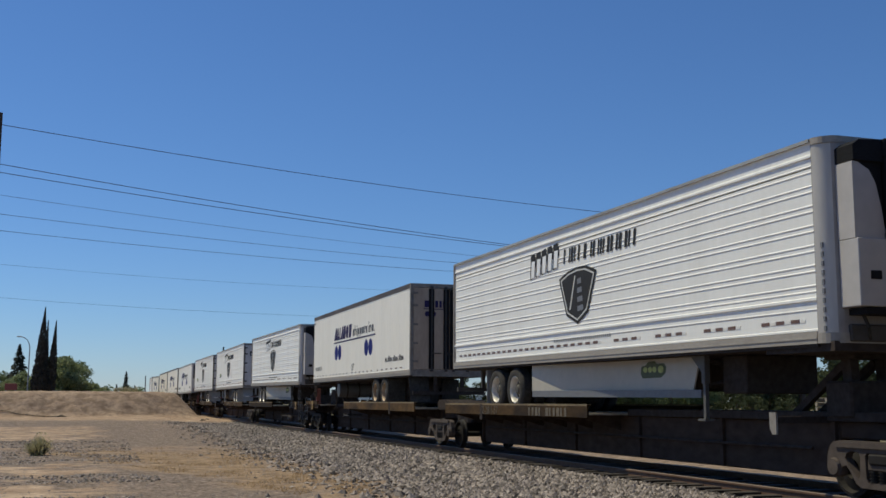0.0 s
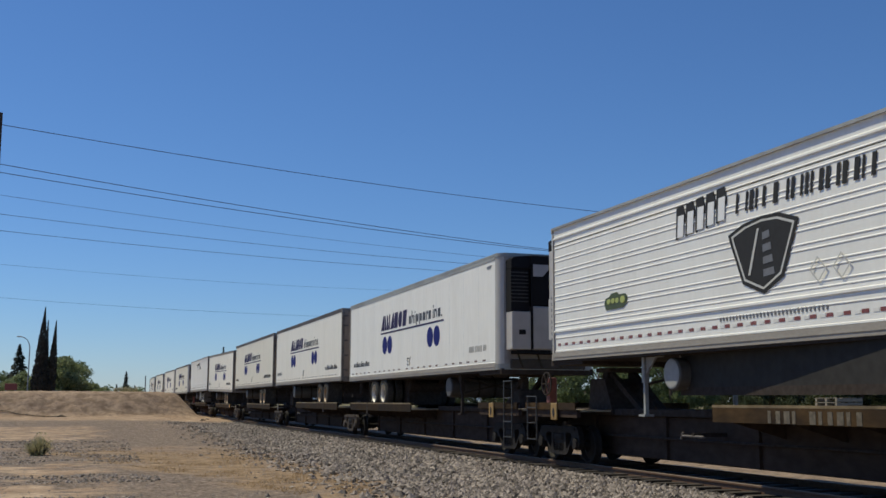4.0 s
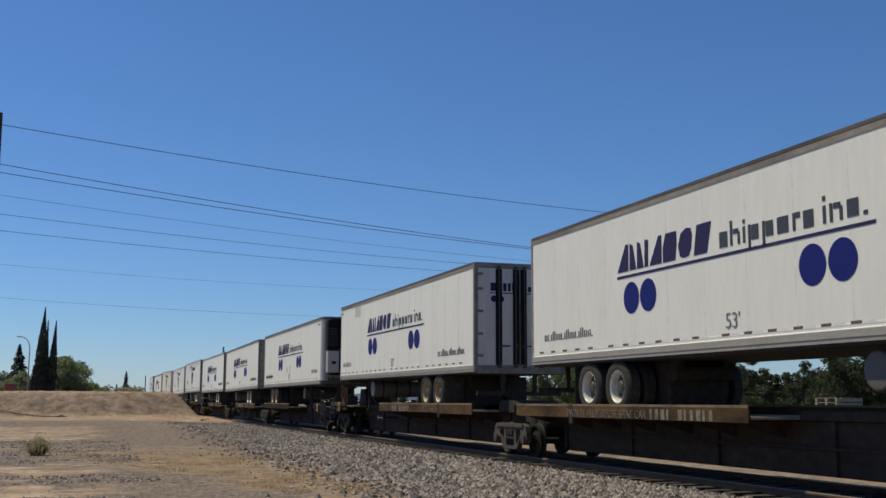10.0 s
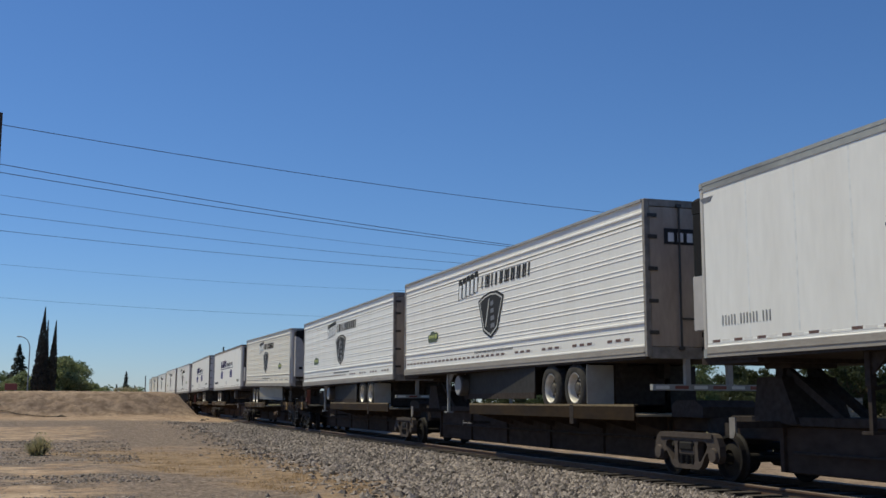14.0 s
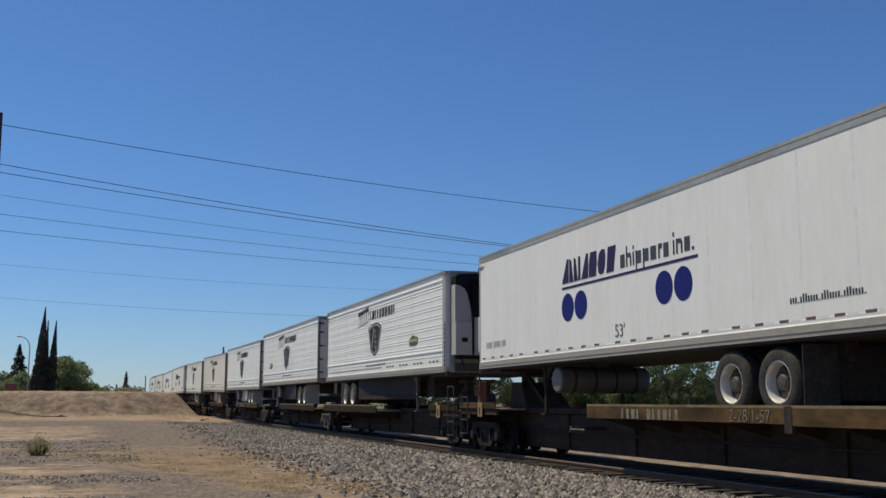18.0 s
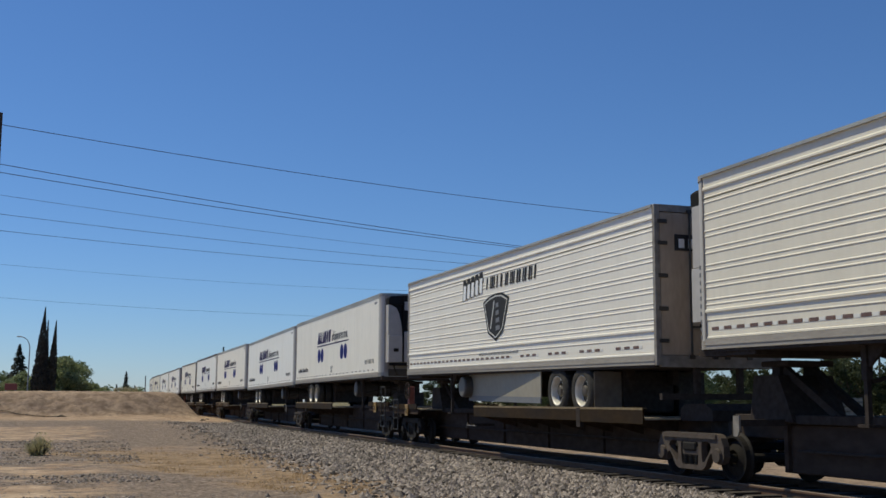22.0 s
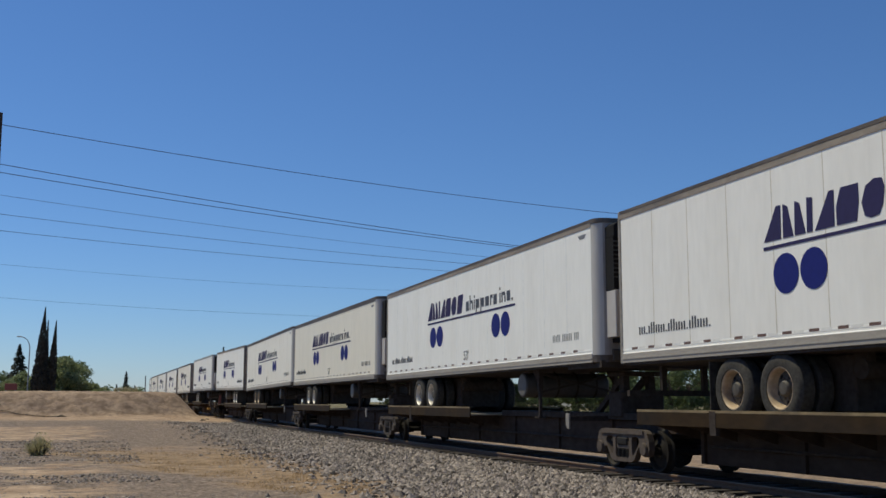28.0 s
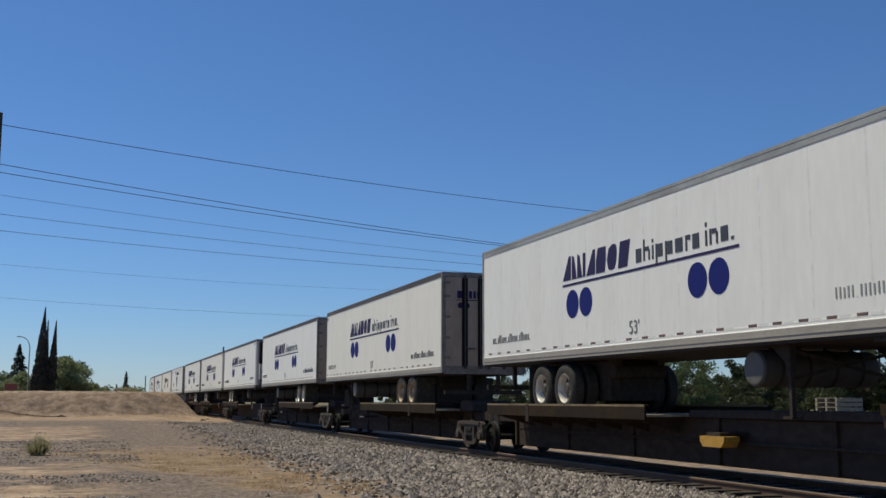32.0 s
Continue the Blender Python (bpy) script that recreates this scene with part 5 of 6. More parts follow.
# ---- the train: distance of each trailer's trailing edge at the start, its kind and facing ----
WHITE, COOL, CREAM, WARM, DULL = (1.0, 1.0, 1.0), (1.01, 1.02, 1.03), (0.92, 0.88, 0.78), (0.99, 0.965, 0.91), (0.86, 0.84, 0.80)
PLAIN_F = dict(kind="plain", facing=1)
PLAIN_R = dict(kind="plain", facing=-1)
RIB_F = dict(kind="ribbed", facing=1)
RIB_R = dict(kind="ribbed", facing=-1)
TRAIN = [
    (11.2, PLAIN_F, WHITE, {}),
    (28.46, RIB_F, COOL, dict(skirt=True, tandem=-0.45)), (48.35, PLAIN_R, WARM, dict(rim="rim_rust", tandem=0.2)), (67.74, RIB_F, COOL, dict(skirt=True)),
    (87.55, RIB_R, COOL, dict(extras=True, skirt=True, dark=True, tandem=0.2)), (105.85, RIB_R, COOL, dict(extras=True, skirt=True, dark=True)),
    (124.99, PLAIN_F, WHITE, {}), (142.56, PLAIN_R, WARM, dict(rim="rim_rust")), (159.55, PLAIN_R, CREAM, dict(rim="rim_rust")),
    (176.97, PLAIN_R, WARM, dict(rim="rim_rust", marks=(0.17, 0.62), url=-0.55)), (194.01, dict(kind="ribbed_inc", facing=-1), WHITE, dict(skirt=True, eco=False, tandem=-0.12)),
    (213.20, PLAIN_F, CREAM, dict(rim="rim_rust", tandem=-0.5)), (231.84, PLAIN_F, WARM, dict(marks=(-0.40, -0.22), tandem=-0.8)), (251.88, PLAIN_R, WARM, dict(rim="rim_rust", patch=(2.6, 3.5, 4.48, 4.90))),
    (271.52, PLAIN_F, WARM, dict(rim="rim_rust", extras=True, tandem=-0.8)), (290.02, PLAIN_R, WARM, {}), (307.48, PLAIN_R, COOL, {}),
    (325.34, RIB_R, WHITE, dict(skirt=True, dark=True)), (342.56, RIB_R, COOL, dict(skirt=True, dark=True)), (362.04, RIB_F, CREAM, dict(skirt=True, eco="body")),
    (380.43, PLAIN_F, COOL, dict(marks=(-0.25, -0.05), tandem=-0.45)), (400.56, PLAIN_R, WHITE, dict(marks=(0.65, -0.47), url=0.35, url_length=1.65)), (419.36, RIB_F, COOL, dict(skirt=True, dark=True, tandem=-0.25)), (437.40, RIB_R, COOL, dict(extras=True, skirt=True, dark=True)),
    (454.44, RIB_R, COOL, dict(skirt=True)), (471.65, RIB_R, CREAM, dict(skirt=True, eco=False)), (489.10, RIB_R, WARM, dict(skirt=True, eco=False)),
    (508.36, PLAIN_F, WARM, dict(pale_unit=True, marks=(0.35, -0.35))), (525.06, PLAIN_F, COOL, {}), (542.58, PLAIN_F, WARM, dict(tandem=-0.25)), (559.46, PLAIN_F, COOL, {}), (576.74, PLAIN_R, WARM, dict(patch=(4.1, 4.52, 4.58, 4.92), marks=(-0.3, -0.1))),
    (596.11, PLAIN_F, WHITE, dict(rim="rim_rust")), (613.17, PLAIN_F, COOL, {}), (630.65, PLAIN_F, CREAM, dict(marks=(-0.12, 0.27))), (647.34, PLAIN_F, WARM, dict(rim="rim_rust")),
    (665.08, PLAIN_R, COOL, dict(marks=(0.35, 0.0), tandem=0.38)), (684.33, PLAIN_F, WHITE, dict(marks=(0.25, 0.0))), (703.85, PLAIN_R, WARM, dict(rim="rim_rust")), (721.83, PLAIN_R, WHITE, {}),
    (740.3, PLAIN_F, WHITE, {}), (757.6, PLAIN_F, WARM, {}), (774.9, PLAIN_R, WHITE, {}), (793.9, RIB_R, COOL, dict(skirt=True, dark=True)), (811.2, PLAIN_F, WARM, {}),
    (828.6, PLAIN_F, COOL, {}), (846.0, PLAIN_R, WARM, {}), (863.3, PLAIN_F, WHITE, {}),
]
LABELS = {
    ("plain", 1): "smooth white trailer with blue dots, nose leading", ("plain", -1): "smooth white trailer with blue dots, doors leading",
    ("ribbed", 1): "ribbed white trailer with shield emblem, nose leading", ("ribbed", -1): "ribbed white trailer with shield emblem, doors leading",
    ("ribbed_inc", -1): "ribbed white trailer with black word mark, doors leading",
}
# what sets single cars apart: the upper rail, the place of the fuel tank, flaps and doors
DETAIL = {
    2: dict(rear_flap=True), 10: dict(aged=True), 19: dict(aged=True), 25: dict(aged=True), 26: dict(aged=True), 4: dict(rear_flap=True, doors="door_pale"), 5: dict(rear_flap=True, doors="door_pale"), 6: dict(rail="grey"), 8: dict(seams=True), 35: dict(seams=True), 9: dict(rail="tan", seams=True), 11: dict(tank_at=4.18),
    12: dict(rail="tan", tank_at=5.0), 13: dict(rail="tan", tank_at=4.65, seams=True, doors="door_pale"), 14: dict(rail="tan", tank_at=4.92), 15: dict(rail="tan"), 16: dict(rail="grey"), 20: dict(rail="tan"),
    21: dict(rail="grey", doors="door_pale"), 23: dict(tank_at=4.96, doors="door_pale"), 24: dict(tank_at=5.25, doors="door_pale"), 27: dict(rail="grey", tank_at=4.5), 28: dict(rail="grey", tank_at=4.46),
    29: dict(rail="grey"), 31: dict(rail="tan", seams=True, doors="door_pale"), 32: dict(rail="tan", seams=True), 33: dict(rail="tan", tank_at=4.57), 36: dict(rail="tan", seams=True, tank_at=5.34), 37: dict(rail="grey", tank_at=4.53),
}
BRIGHT, MIDDLING, SOOTY = (1.3, 1.25, 1.2), (0.85, 0.8, 0.75), (0.4, 0.38, 0.36)
DECKS = {2: BRIGHT, 11: BRIGHT, 12: BRIGHT, 13: BRIGHT, 15: BRIGHT, 16: BRIGHT, 20: BRIGHT, 21: BRIGHT, 1: MIDDLING, 4: MIDDLING, 5: MIDDLING, 24: MIDDLING, 29: MIDDLING,
         31: MIDDLING, 19: MIDDLING}
SINK = {2: -0.03, 8: 0.10, 9: 0.15, 10: 0.10, 14: 0.06, 15: 0.09, 16: 0.09, 19: 0.03, 22: 0.08, 23: 0.08, 24: 0.06, 25: 0.06, 26: 0.06, 28: 0.06, 29: 0.06, 30: 0.06,
        31: 0.09, 32: 0.09, 33: 0.09, 34: 0.09, 35: 0.09, 36: 0.09}     # how far a loaded car sits lower on its springs
GEAR = {19: "cylinder", 37: "box", 3: "rack"}
starts = [row[0] for row in TRAIN]
coupled = [False] * (len(TRAIN) + 1)        # coupled[i]: a coupler joins car i and the one before it
for i in (3, 6, 11, 14, 19, 22, 27, 32, 37, 43):
    coupled[i] = True
gaps = [17.2] + [b - a for a, b in zip(starts, starts[1:])] + [17.2]
DECK_END = {1: 8.6, 2: 8.2, 3: 8.4, 4: 8.2, 5: 8.4, 12: 8.9, 13: 8.0, 14: 7.55, 15: 7.25, 20: 8.6, 21: 8.0, 22: 8.3, 32: 7.4}
coupled[0] = coupled[-1] = True
for i, (s0, base, tone, kw) in enumerate(TRAIN):
    words = LABELS[(base["kind"], base["facing"])]
    if kw.get("skirt"):
        words = words.replace(", ", " and black side skirt, " if kw.get("dark") else " and side skirt, ")
    if tone in (CREAM, DULL):
        words = "weathered " + words.replace("white", "cream")
    put_trailer(s0 - (0.9 if i == 0 else 0.0), base["kind"], base["facing"], tone, words, i > 39, SINK.get(i, 0.0), **kw, **DETAIL.get(i, {}))
    put_spine(s0, base["facing"], coupled[i + 1], coupled[i], DECKS.get(i, SOOTY), GEAR.get(i, ""), i in (15, 16), "" if i not in DECKS or i == 2 else "TWIN 28'-ALL PURPOSE SPINE CAR" if i in (12, 20) else "2-28/1-57", i == 9, i > 39, SINK.get(i, 0.0),
              (round(gaps[i + 1] / 2, 1), round(gaps[i] / 2, 1)), DECK_END.get(i, 7.6))
    for end, on in ((0, coupled[i]), (1, coupled[i + 1])):
        if on:
            put_bogie(s0 - L - 0.02 if end == 0 else s0 + 0.02, "cast_dark")
        elif end == 1:
            put_bogie((s0 + starts[i + 1] - L) / 2, "cast")

# ---- track bed ----
def sweep(bm, loop, steps):
    rings = []
    for s in steps:
        m = on_track(s)
        rings.append([bm.verts.new(m @ Vector((0, y, z))) for y, z in loop])
    n = len(loop)
    for a, b in zip(rings, rings[1:]):
        for k in range(n):
            bm.faces.new((a[k], a[(k + 1) % n], b[(k + 1) % n], b[k]))
    bm.faces.new(rings[0])
    bm.faces.new(rings[-1][::-1])
    return fixed(bm)


LINE = [-720, -400, -100, 0, 40, 80, 120, 150] + list(range(170, 960, 30))
bed = link("ballast_bed", sweep(B(), [(-4.9, -0.75), (-4.3, -0.44), (-2.7, -0.22), (-1.75, -0.165), (1.75, -0.165), (2.3, -0.28), (3.2, -0.75)], LINE), M["ballast"])
tagged(bed, "grey crushed stone ballast under the track", "ballast", kind="structure")
crib = link("track_ballast", sweep(B(), [(-1.42, -0.3), (-1.42, -0.150), (1.6, -0.150), (1.6, -0.3)], LINE), M["oily"])
tagged(crib, "dark oily ballast between the ties", "ballast", kind="structure")
track = tagged(new("railway_track"), "single railway track on grey ballast", "railway track", kind="structure")
for sg in (-1, 1):
    c = sg * 0.755
    web = [(c - 0.075, -0.17), (c + 0.075, -0.17), (c + 0.07, -0.155), (c + 0.012, -0.135), (c + 0.012, -0.045), (c + 0.037, -0.035), (c + 0.037, -0.008),
           (c - 0.037, -0.008), (c - 0.037, -0.035), (c - 0.012, -0.045), (c - 0.012, -0.135), (c - 0.07, -0.155)]
    rail = part("rail", sweep(B(), web, LINE), "railside", track, "rusty steel rail with a polished head")
    head = [(c - 0.034, -0.0078), (c + 0.034, -0.0078), (c + 0.030, 0.0), (c - 0.030, 0.0)]
    part("rail_head", sweep(B(), head, LINE), "tread", rail)

# ---- ground ----
def ground_z(x, y):
    s = -x
    z = -0.42 + 0.05 * noise.noise((x * 0.12, y * 0.12, 0)) + 0.025 * noise.noise((x * 0.9, y * 0.9, 3))
    if 4.0 < y < 8.5:
        z += 0.09 * noise.noise((x * 0.6, y * 0.6, 11)) * min(1, (y - 4) / 1.5)
    z += 0.36 * min(1.0, max(0.0, (s - 40) / 45))
    z += 0.19 * min(1.0, max(0.0, (s - 40) / 45)) * min(1.0, max(0.0, (7.4 - y) / 2.4))
    d = y - YC
    if d > 2.2:
        z += 0.17 * min(1, (d - 2.2) / 0.6)
    # earth bank across the verge, its end beside the track
    edge = 84.5 + 1.2 * noise.noise((y * 0.25, 2.0, 0)) + 0.40 * noise.noise((y * 0.7, x * 0.5, 0)) + 0.26 * noise.noise((y * 1.7, x * 0.9, 0)) + 0.28 * noise.noise((y * 3.4, x * 3.0, 0)) + 0.045 * max(0.0, -y)
    up = min(1.0, max(0.0, (s - edge) / 3.4))
    up = up * up * (3 - 2 * up)
    down = min(1.0, max(0.0, (140 - s) / 40))
    tail = min(1.0, max(0.0, (8.5 + 0.3 * noise.noise((x * 0.5, 0, 9)) - y) / 1.9))
    tail = tail ** 0.9
    h = 1.86 + 0.10 * noise.noise((x * 0.2, y * 0.16, 7)) + 0.05 * noise.noise((x * 1.1, y * 0.4, 8)) + 0.10 * noise.noise((x * 2.6, y * 1.9, 5))
    z += h * up * down * tail * (1 if y < 9 else 0)
    return z


xs = [-3000, -1600, -800, -400, -260, -190] + [-160 + 2 * k for k in range(26)] + [-108 + 0.45 * k for k in range(29)] + [-94.95 + 0.28 * k for k in range(57)] + [-79 + 0.7 * k for k in range(104)] + [-5, 0, 10, 30, 80, 250, 700, 1600, 3000]
ys = [-3000, -1500, -700, -300, -150, -90, -60] + [-44 + 1.0 * k for k in range(34)] + [-10 + 0.36 * k for k in range(62)] + [13 + 2 * k for k in range(12)] + [45, 70, 110, 200, 450, 1000, 2000, 3000]
gv = np.array([(x, y, ground_z(x, y)) for x in xs for y in ys])
ny = len(ys)
gf = np.array([(i * ny + j, (i + 1) * ny + j, (i + 1) * ny + j + 1, i * ny + j + 1) for i in range(len(xs) - 1) for j in range(ny - 1)])
ground = from_arrays("ground", gv, gf, M["ground"])
ground.data.polygons.foreach_set("use_smooth", [True] * len(ground.data.polygons))
tagged(ground, "dry tan dirt with grey gravel and an earth bank", "ground", kind="structure")

# loose stones
OCTA = np.array([(1, 0, 0), (0, 1, 0), (-1, 0, 0), (0, -1, 0), (0, 0, 0.8), (0, 0, -0.6)], float)
OFACE = np.array([(0, 1, 4), (1, 2, 4), (2, 3, 4), (3, 0, 4), (1, 0, 5), (2, 1, 5), (3, 2, 5), (0, 3, 5)])


def bed_z(d):
    return float(np.interp(d, [-4.9, -4.3, -2.7, -1.75, 1.75], [-0.75, -0.44, -0.22, -0.165, -0.165]))


def scatter(name, count, pick, size, mat, label, category):
    rng = np.random.default_rng(5)
    vs, fs = [], []
    for k in range(count):
        x, y, z = pick(rng)
        sc = size * rng.uniform(0.6, 1.5) * np.array([rng.uniform(0.7, 1.3), rng.uniform(0.7, 1.3), rng.uniform(0.6, 1.15)])
        v = (OCTA + rng.uniform(-0.28, 0.28, (6, 3))) * sc
        a = rng.uniform(0, math.tau)
        c, s_ = math.cos(a), math.sin(a)
        v = v @ np.array([(c, s_, 0), (-s_, c, 0), (0, 0, 1)])
        vs.append(v + (x, y, z))
        fs.append(OFACE + 6 * k)
    ob = from_arrays(name, np.concatenate(vs), np.concatenate(fs), mat)
    return tagged(ob, label, category, kind="stuff")


def pick_ballast(rng):
    s = 11 + 62 * rng.random() ** 1.9
    d = rng.uniform(-4.6, -1.35) if rng.random() < 0.86 else -4.3 - abs(rng.normal()) * 0.9
    y = YC + d
    return -s, y, max(bed_z(d), ground_z(-s, y)) + 0.012


def pick_yard(rng):
    s = 14 + 55 * rng.random() ** 1.6
    y = rng.uniform(-0.12 * s - 1, 7.5)
    return -s, y, ground_z(-s, y) - 0.004


def pick_clumps(rng):
    """Gravel lying in rows between the worn dirt streaks."""
    while True:
        s = rng.uniform(15, 48)
        y = rng.uniform(-0.12 * s - 1, 1.6)
        if 26.6 < s < 31.4 or 21 < s < 24.2 or noise.noise((s * 0.7, y * 0.5, 21)) < -0.05:
            continue
        return -s, y, ground_z(-s, y) + 0.004


scatter("gravel_rows", 4500, pick_clumps, 0.032, M["stone"], "coarse grey gravel in rows on the dirt", "gravel")
scatter("ballast_stones", 34000, pick_ballast, 0.054, M["stone"], "grey crushed ballast stones on the shoulder", "ballast stones")
scatter("yard_gravel", 9000, pick_yard, 0.020, M["pebble"], "loose grey gravel on the dirt", "gravel")


def straw_tufts():
    """Dry grass blades along the worn dirt band."""
    rng = np.random.default_rng(17)
    n = 11000
    s = rng.uniform(19, 41, n)
    low = 9.24 - 0.27 * s
    y = low + rng.random(n) * np.maximum(0.3, 5.6 - low)
    keep = np.array([noise.noise((a * 0.5, b * 0.8, 4)) > -0.02 for a, b in zip(s, y)])
    s, y = s[keep], y[keep]
    n = len(s)
    z = np.array([ground_z(-a, b) for a, b in zip(s, y)])
    p = np.stack([-s, y, z], 1)
    a = rng.uniform(0, math.tau, n)
    lean = np.stack([np.cos(a), np.sin(a), rng.uniform(0.6, 1.6, n)], 1) * rng.uniform(0.015, 0.055, (n, 1))
    side = np.stack([-np.sin(a), np.cos(a), np.zeros(n)], 1) * 0.010
    v = np.stack([p - side, p + side, p + lean], 1).reshape(-1, 3)
    ob = from_arrays("dry_grass", v, np.arange(n * 3).reshape(-1, 3), M["straw"])
    tagged(ob, "short dry brown grass on the worn dirt", "dry grass", kind="stuff")


straw_tufts()


# ---- plants ----
def leaf_cloud(rng, centres, radii, count, size):
    """Small leaf quads strewn through ellipsoid clumps."""
    pick = rng.integers(0, len(centres), count)
    d = rng.normal(size=(count, 3))
    d /= np.linalg.norm(d, axis=1)[:, None]
    r = rng.random(count) ** 0.45
    p = centres[pick] + d * r[:, None] * radii[pick]
    a = rng.normal(size=(count, 3))
    a /= np.linalg.norm(a, axis=1)[:, None]
    b = np.cross(a, rng.normal(size=(count, 3)))
    b /= np.linalg.norm(b, axis=1)[:, None]
    w = size * rng.uniform(0.6, 1.4, (count, 1))
    v = np.stack([p - a * w, p + b * w * 0.6, p + a * w, p - b * w * 0.6], 1).reshape(-1, 3)
    f = np.arange(count * 4).reshape(-1, 4)
    return v, f


def broadleaf(name, seed, height, spread, mat, label, category="tree", leaves=2600, leaf=0.22):
    rng = np.random.default_rng(seed)
    ob = new(name)
    bm = tube(B(), (0, 0, -0.3), (0.1, 0, height * 0.45), 0.035 * height, 9, 0.02 * height)
    for k in range(6):
        a = k * 1.05 + rng.random()
        tube(bm, (0.05, 0, height * (0.28 + 0.03 * k)), (math.cos(a) * spread * 0.55, math.sin(a) * spread * 0.55, height * (0.5 + 0.06 * k)), 0.013 * height, 6, 0.005 * height)
    part("trunk", bm, "bark", ob)
    n = 26
    cs, rs = [], []
    for k in range(n):
        a, q = rng.uniform(0, math.tau), rng.random() ** 0.6
        z = height * rng.uniform(0.10, 0.95)
        k2 = spread * (1 - 0.6 * abs(z / height - 0.5))
        cs.append((math.cos(a) * q * k2, math.sin(a) * q * k2, z))
        rs.append(np.array((1, 1, 0.75)) * rng.uniform(0.13, 0.26) * height * 0.75)
    v, f = leaf_cloud(rng, np.array(cs), np.array(rs), leaves, leaf)
    from_arrays("crown", v, f, M[mat], ob)
    return tagged(ob, label, category)


def spire(name, seed, height, radius, mat, label, leaves=2600, leaf=0.16, conifer=False, lean=0.0):
    rng = np.random.default_rng(seed)
    ob = new(name)
    part("trunk", tube(B(), (0, 0, -0.3), (0, lean * 0.9, height * 0.9), 0.016 * height, 8, 0.004 * height), "bark", ob)
    zs = rng.random(leaves) ** (1.25 if conifer else 1.0)
    if conifer:
        rad = radius * (1 - zs) ** 0.9 * (0.86 + 0.14 * np.sin(zs * 31 + 2.0 * np.sin(zs * 7 + seed)) + rng.uniform(-0.16, 0.1, leaves))
    else:
        rad = radius * np.minimum(1.0, (1 - zs) * 1.55) ** 0.9 * (0.93 + 0.07 * np.sin(zs * 13 + seed))
    a = rng.uniform(0, math.tau, leaves)
    q = rng.random(leaves) ** 0.4
    p = np.stack([np.cos(a) * rad * q, np.sin(a) * rad * q, 0.2 + zs * (height - 0.2)], 1)
    p[:, 1] += lean * p[:, 2] / height
    cs = p
    up = np.stack([np.cos(a) * 0.25, np.sin(a) * 0.25, np.ones(leaves)], 1) if not conifer else np.stack([np.cos(a), np.sin(a), np.full(leaves, -0.2)], 1)
    up += rng.normal(scale=0.35, size=(leaves, 3))
    up /= np.linalg.norm(up, axis=1)[:, None]
    b = np.cross(up, rng.normal(size=(leaves, 3)))
    b /= np.linalg.norm(b, axis=1)[:, None]
    w = leaf * rng.uniform(0.6, 1.5, (leaves, 1)) * (0.45 + 0.55 * (rad / radius)[:, None])
    v = np.stack([cs - up * w * 1.6, cs + b * w * 0.6, cs + up * w * 1.6, cs - b * w * 0.6], 1).reshape(-1, 3)
    from_arrays("crown", v, np.arange(leaves * 4).reshape(-1, 4), M[mat], ob)
    return tagged(ob, label, "tree")


def put(ob, s, ratio, z=None, turn=0.0):
    """Stands a thing s metres ahead, at ratio * s across."""
    ob.matrix_basis = pose(-s, ratio * s, ground_z(-s, ratio * s) if z is None else z, 0, 0, turn)
    return ob


# cypresses behind the bank
for k, (ratio, h, r, lean) in enumerate(((-0.0422, 13.55, 0.98, 0.55), (-0.0374, 11.7, 0.50, 0.25), (-0.0320, 11.8, 0.70, 0.45))):
    put(spire("cypress", 11 + k, h, r, "cypress", "tall slim dark Italian cypress behind the earth bank", 5200, 0.12, lean=lean), 152, ratio)
put(spire("conifer", 21, 9.8, 2.9, "conifer", "dark conical evergreen tree in the distance", 2300, 0.26, True), 178, -0.0580)
put(spire("conifer", 22, 6.6, 1.1, "conifer", "small dark conical evergreen near the railway bend", 1400, 0.2, True), 205, 0.0318)
put(spire("conifer", 23, 4.6, 0.8, "conifer", "small dark conical evergreen near the railway bend", 900, 0.2, True), 230, 0.024)
put(spire("conifer", 25, 13.0, 1.6, "conifer", "tall evergreen whose tip shows above the train", 1500, 0.25, True), 240, 0.1165)
protos = [broadleaf("round_tree", 31, 6.5, 3.0, "leaf", "rounded green leafy tree in the distance", leaves=7500, leaf=0.13),
          broadleaf("round_tree", 32, 7.5, 3.8, "leaf_dark", "dense dark green leafy tree in the distance", leaves=6500, leaf=0.14),
          broadleaf("round_tree", 33, 5.0, 3.0, "leaf", "low green leafy tree in the distance", leaves=5000, leaf=0.13)]
protos.append(broadleaf("round_tree", 34, 6.5, 3.6, "leaf_olive", "dull olive leafy tree beyond the railway", leaves=6000, leaf=0.14))
protos.append(broadleaf("bush", 35, 5.0, 3.2, "leaf_olive", "dull olive bush beyond the railway", "bush", leaves=4200, leaf=0.14))
protos.append(broadleaf("leafy_tree", 36, 6.5, 3.0, "leaf_dark", "open leafy green tree beyond the railway", leaves=5200, leaf=0.12))
put(protos[1], 172, -0.0215)
put(protos[0], 160, -0.0205).scale = (1.13, 1.13, 1.13)
put(protos[2], 158, -0.003).scale = (0.9, 0.9, 0.9)
rng_t = random.Random(4)


def again(k, s, ratio, sc, turn):
    ob = copy_thing(protos[k], pose(0, 0, 0))
    ob.matrix_basis = pose(-s, ratio * s, ground_z(-s, ratio * s) if s < 150 else -0.1, 0, 0, turn) @ Matrix.Diagonal((sc, sc, sc, 1))


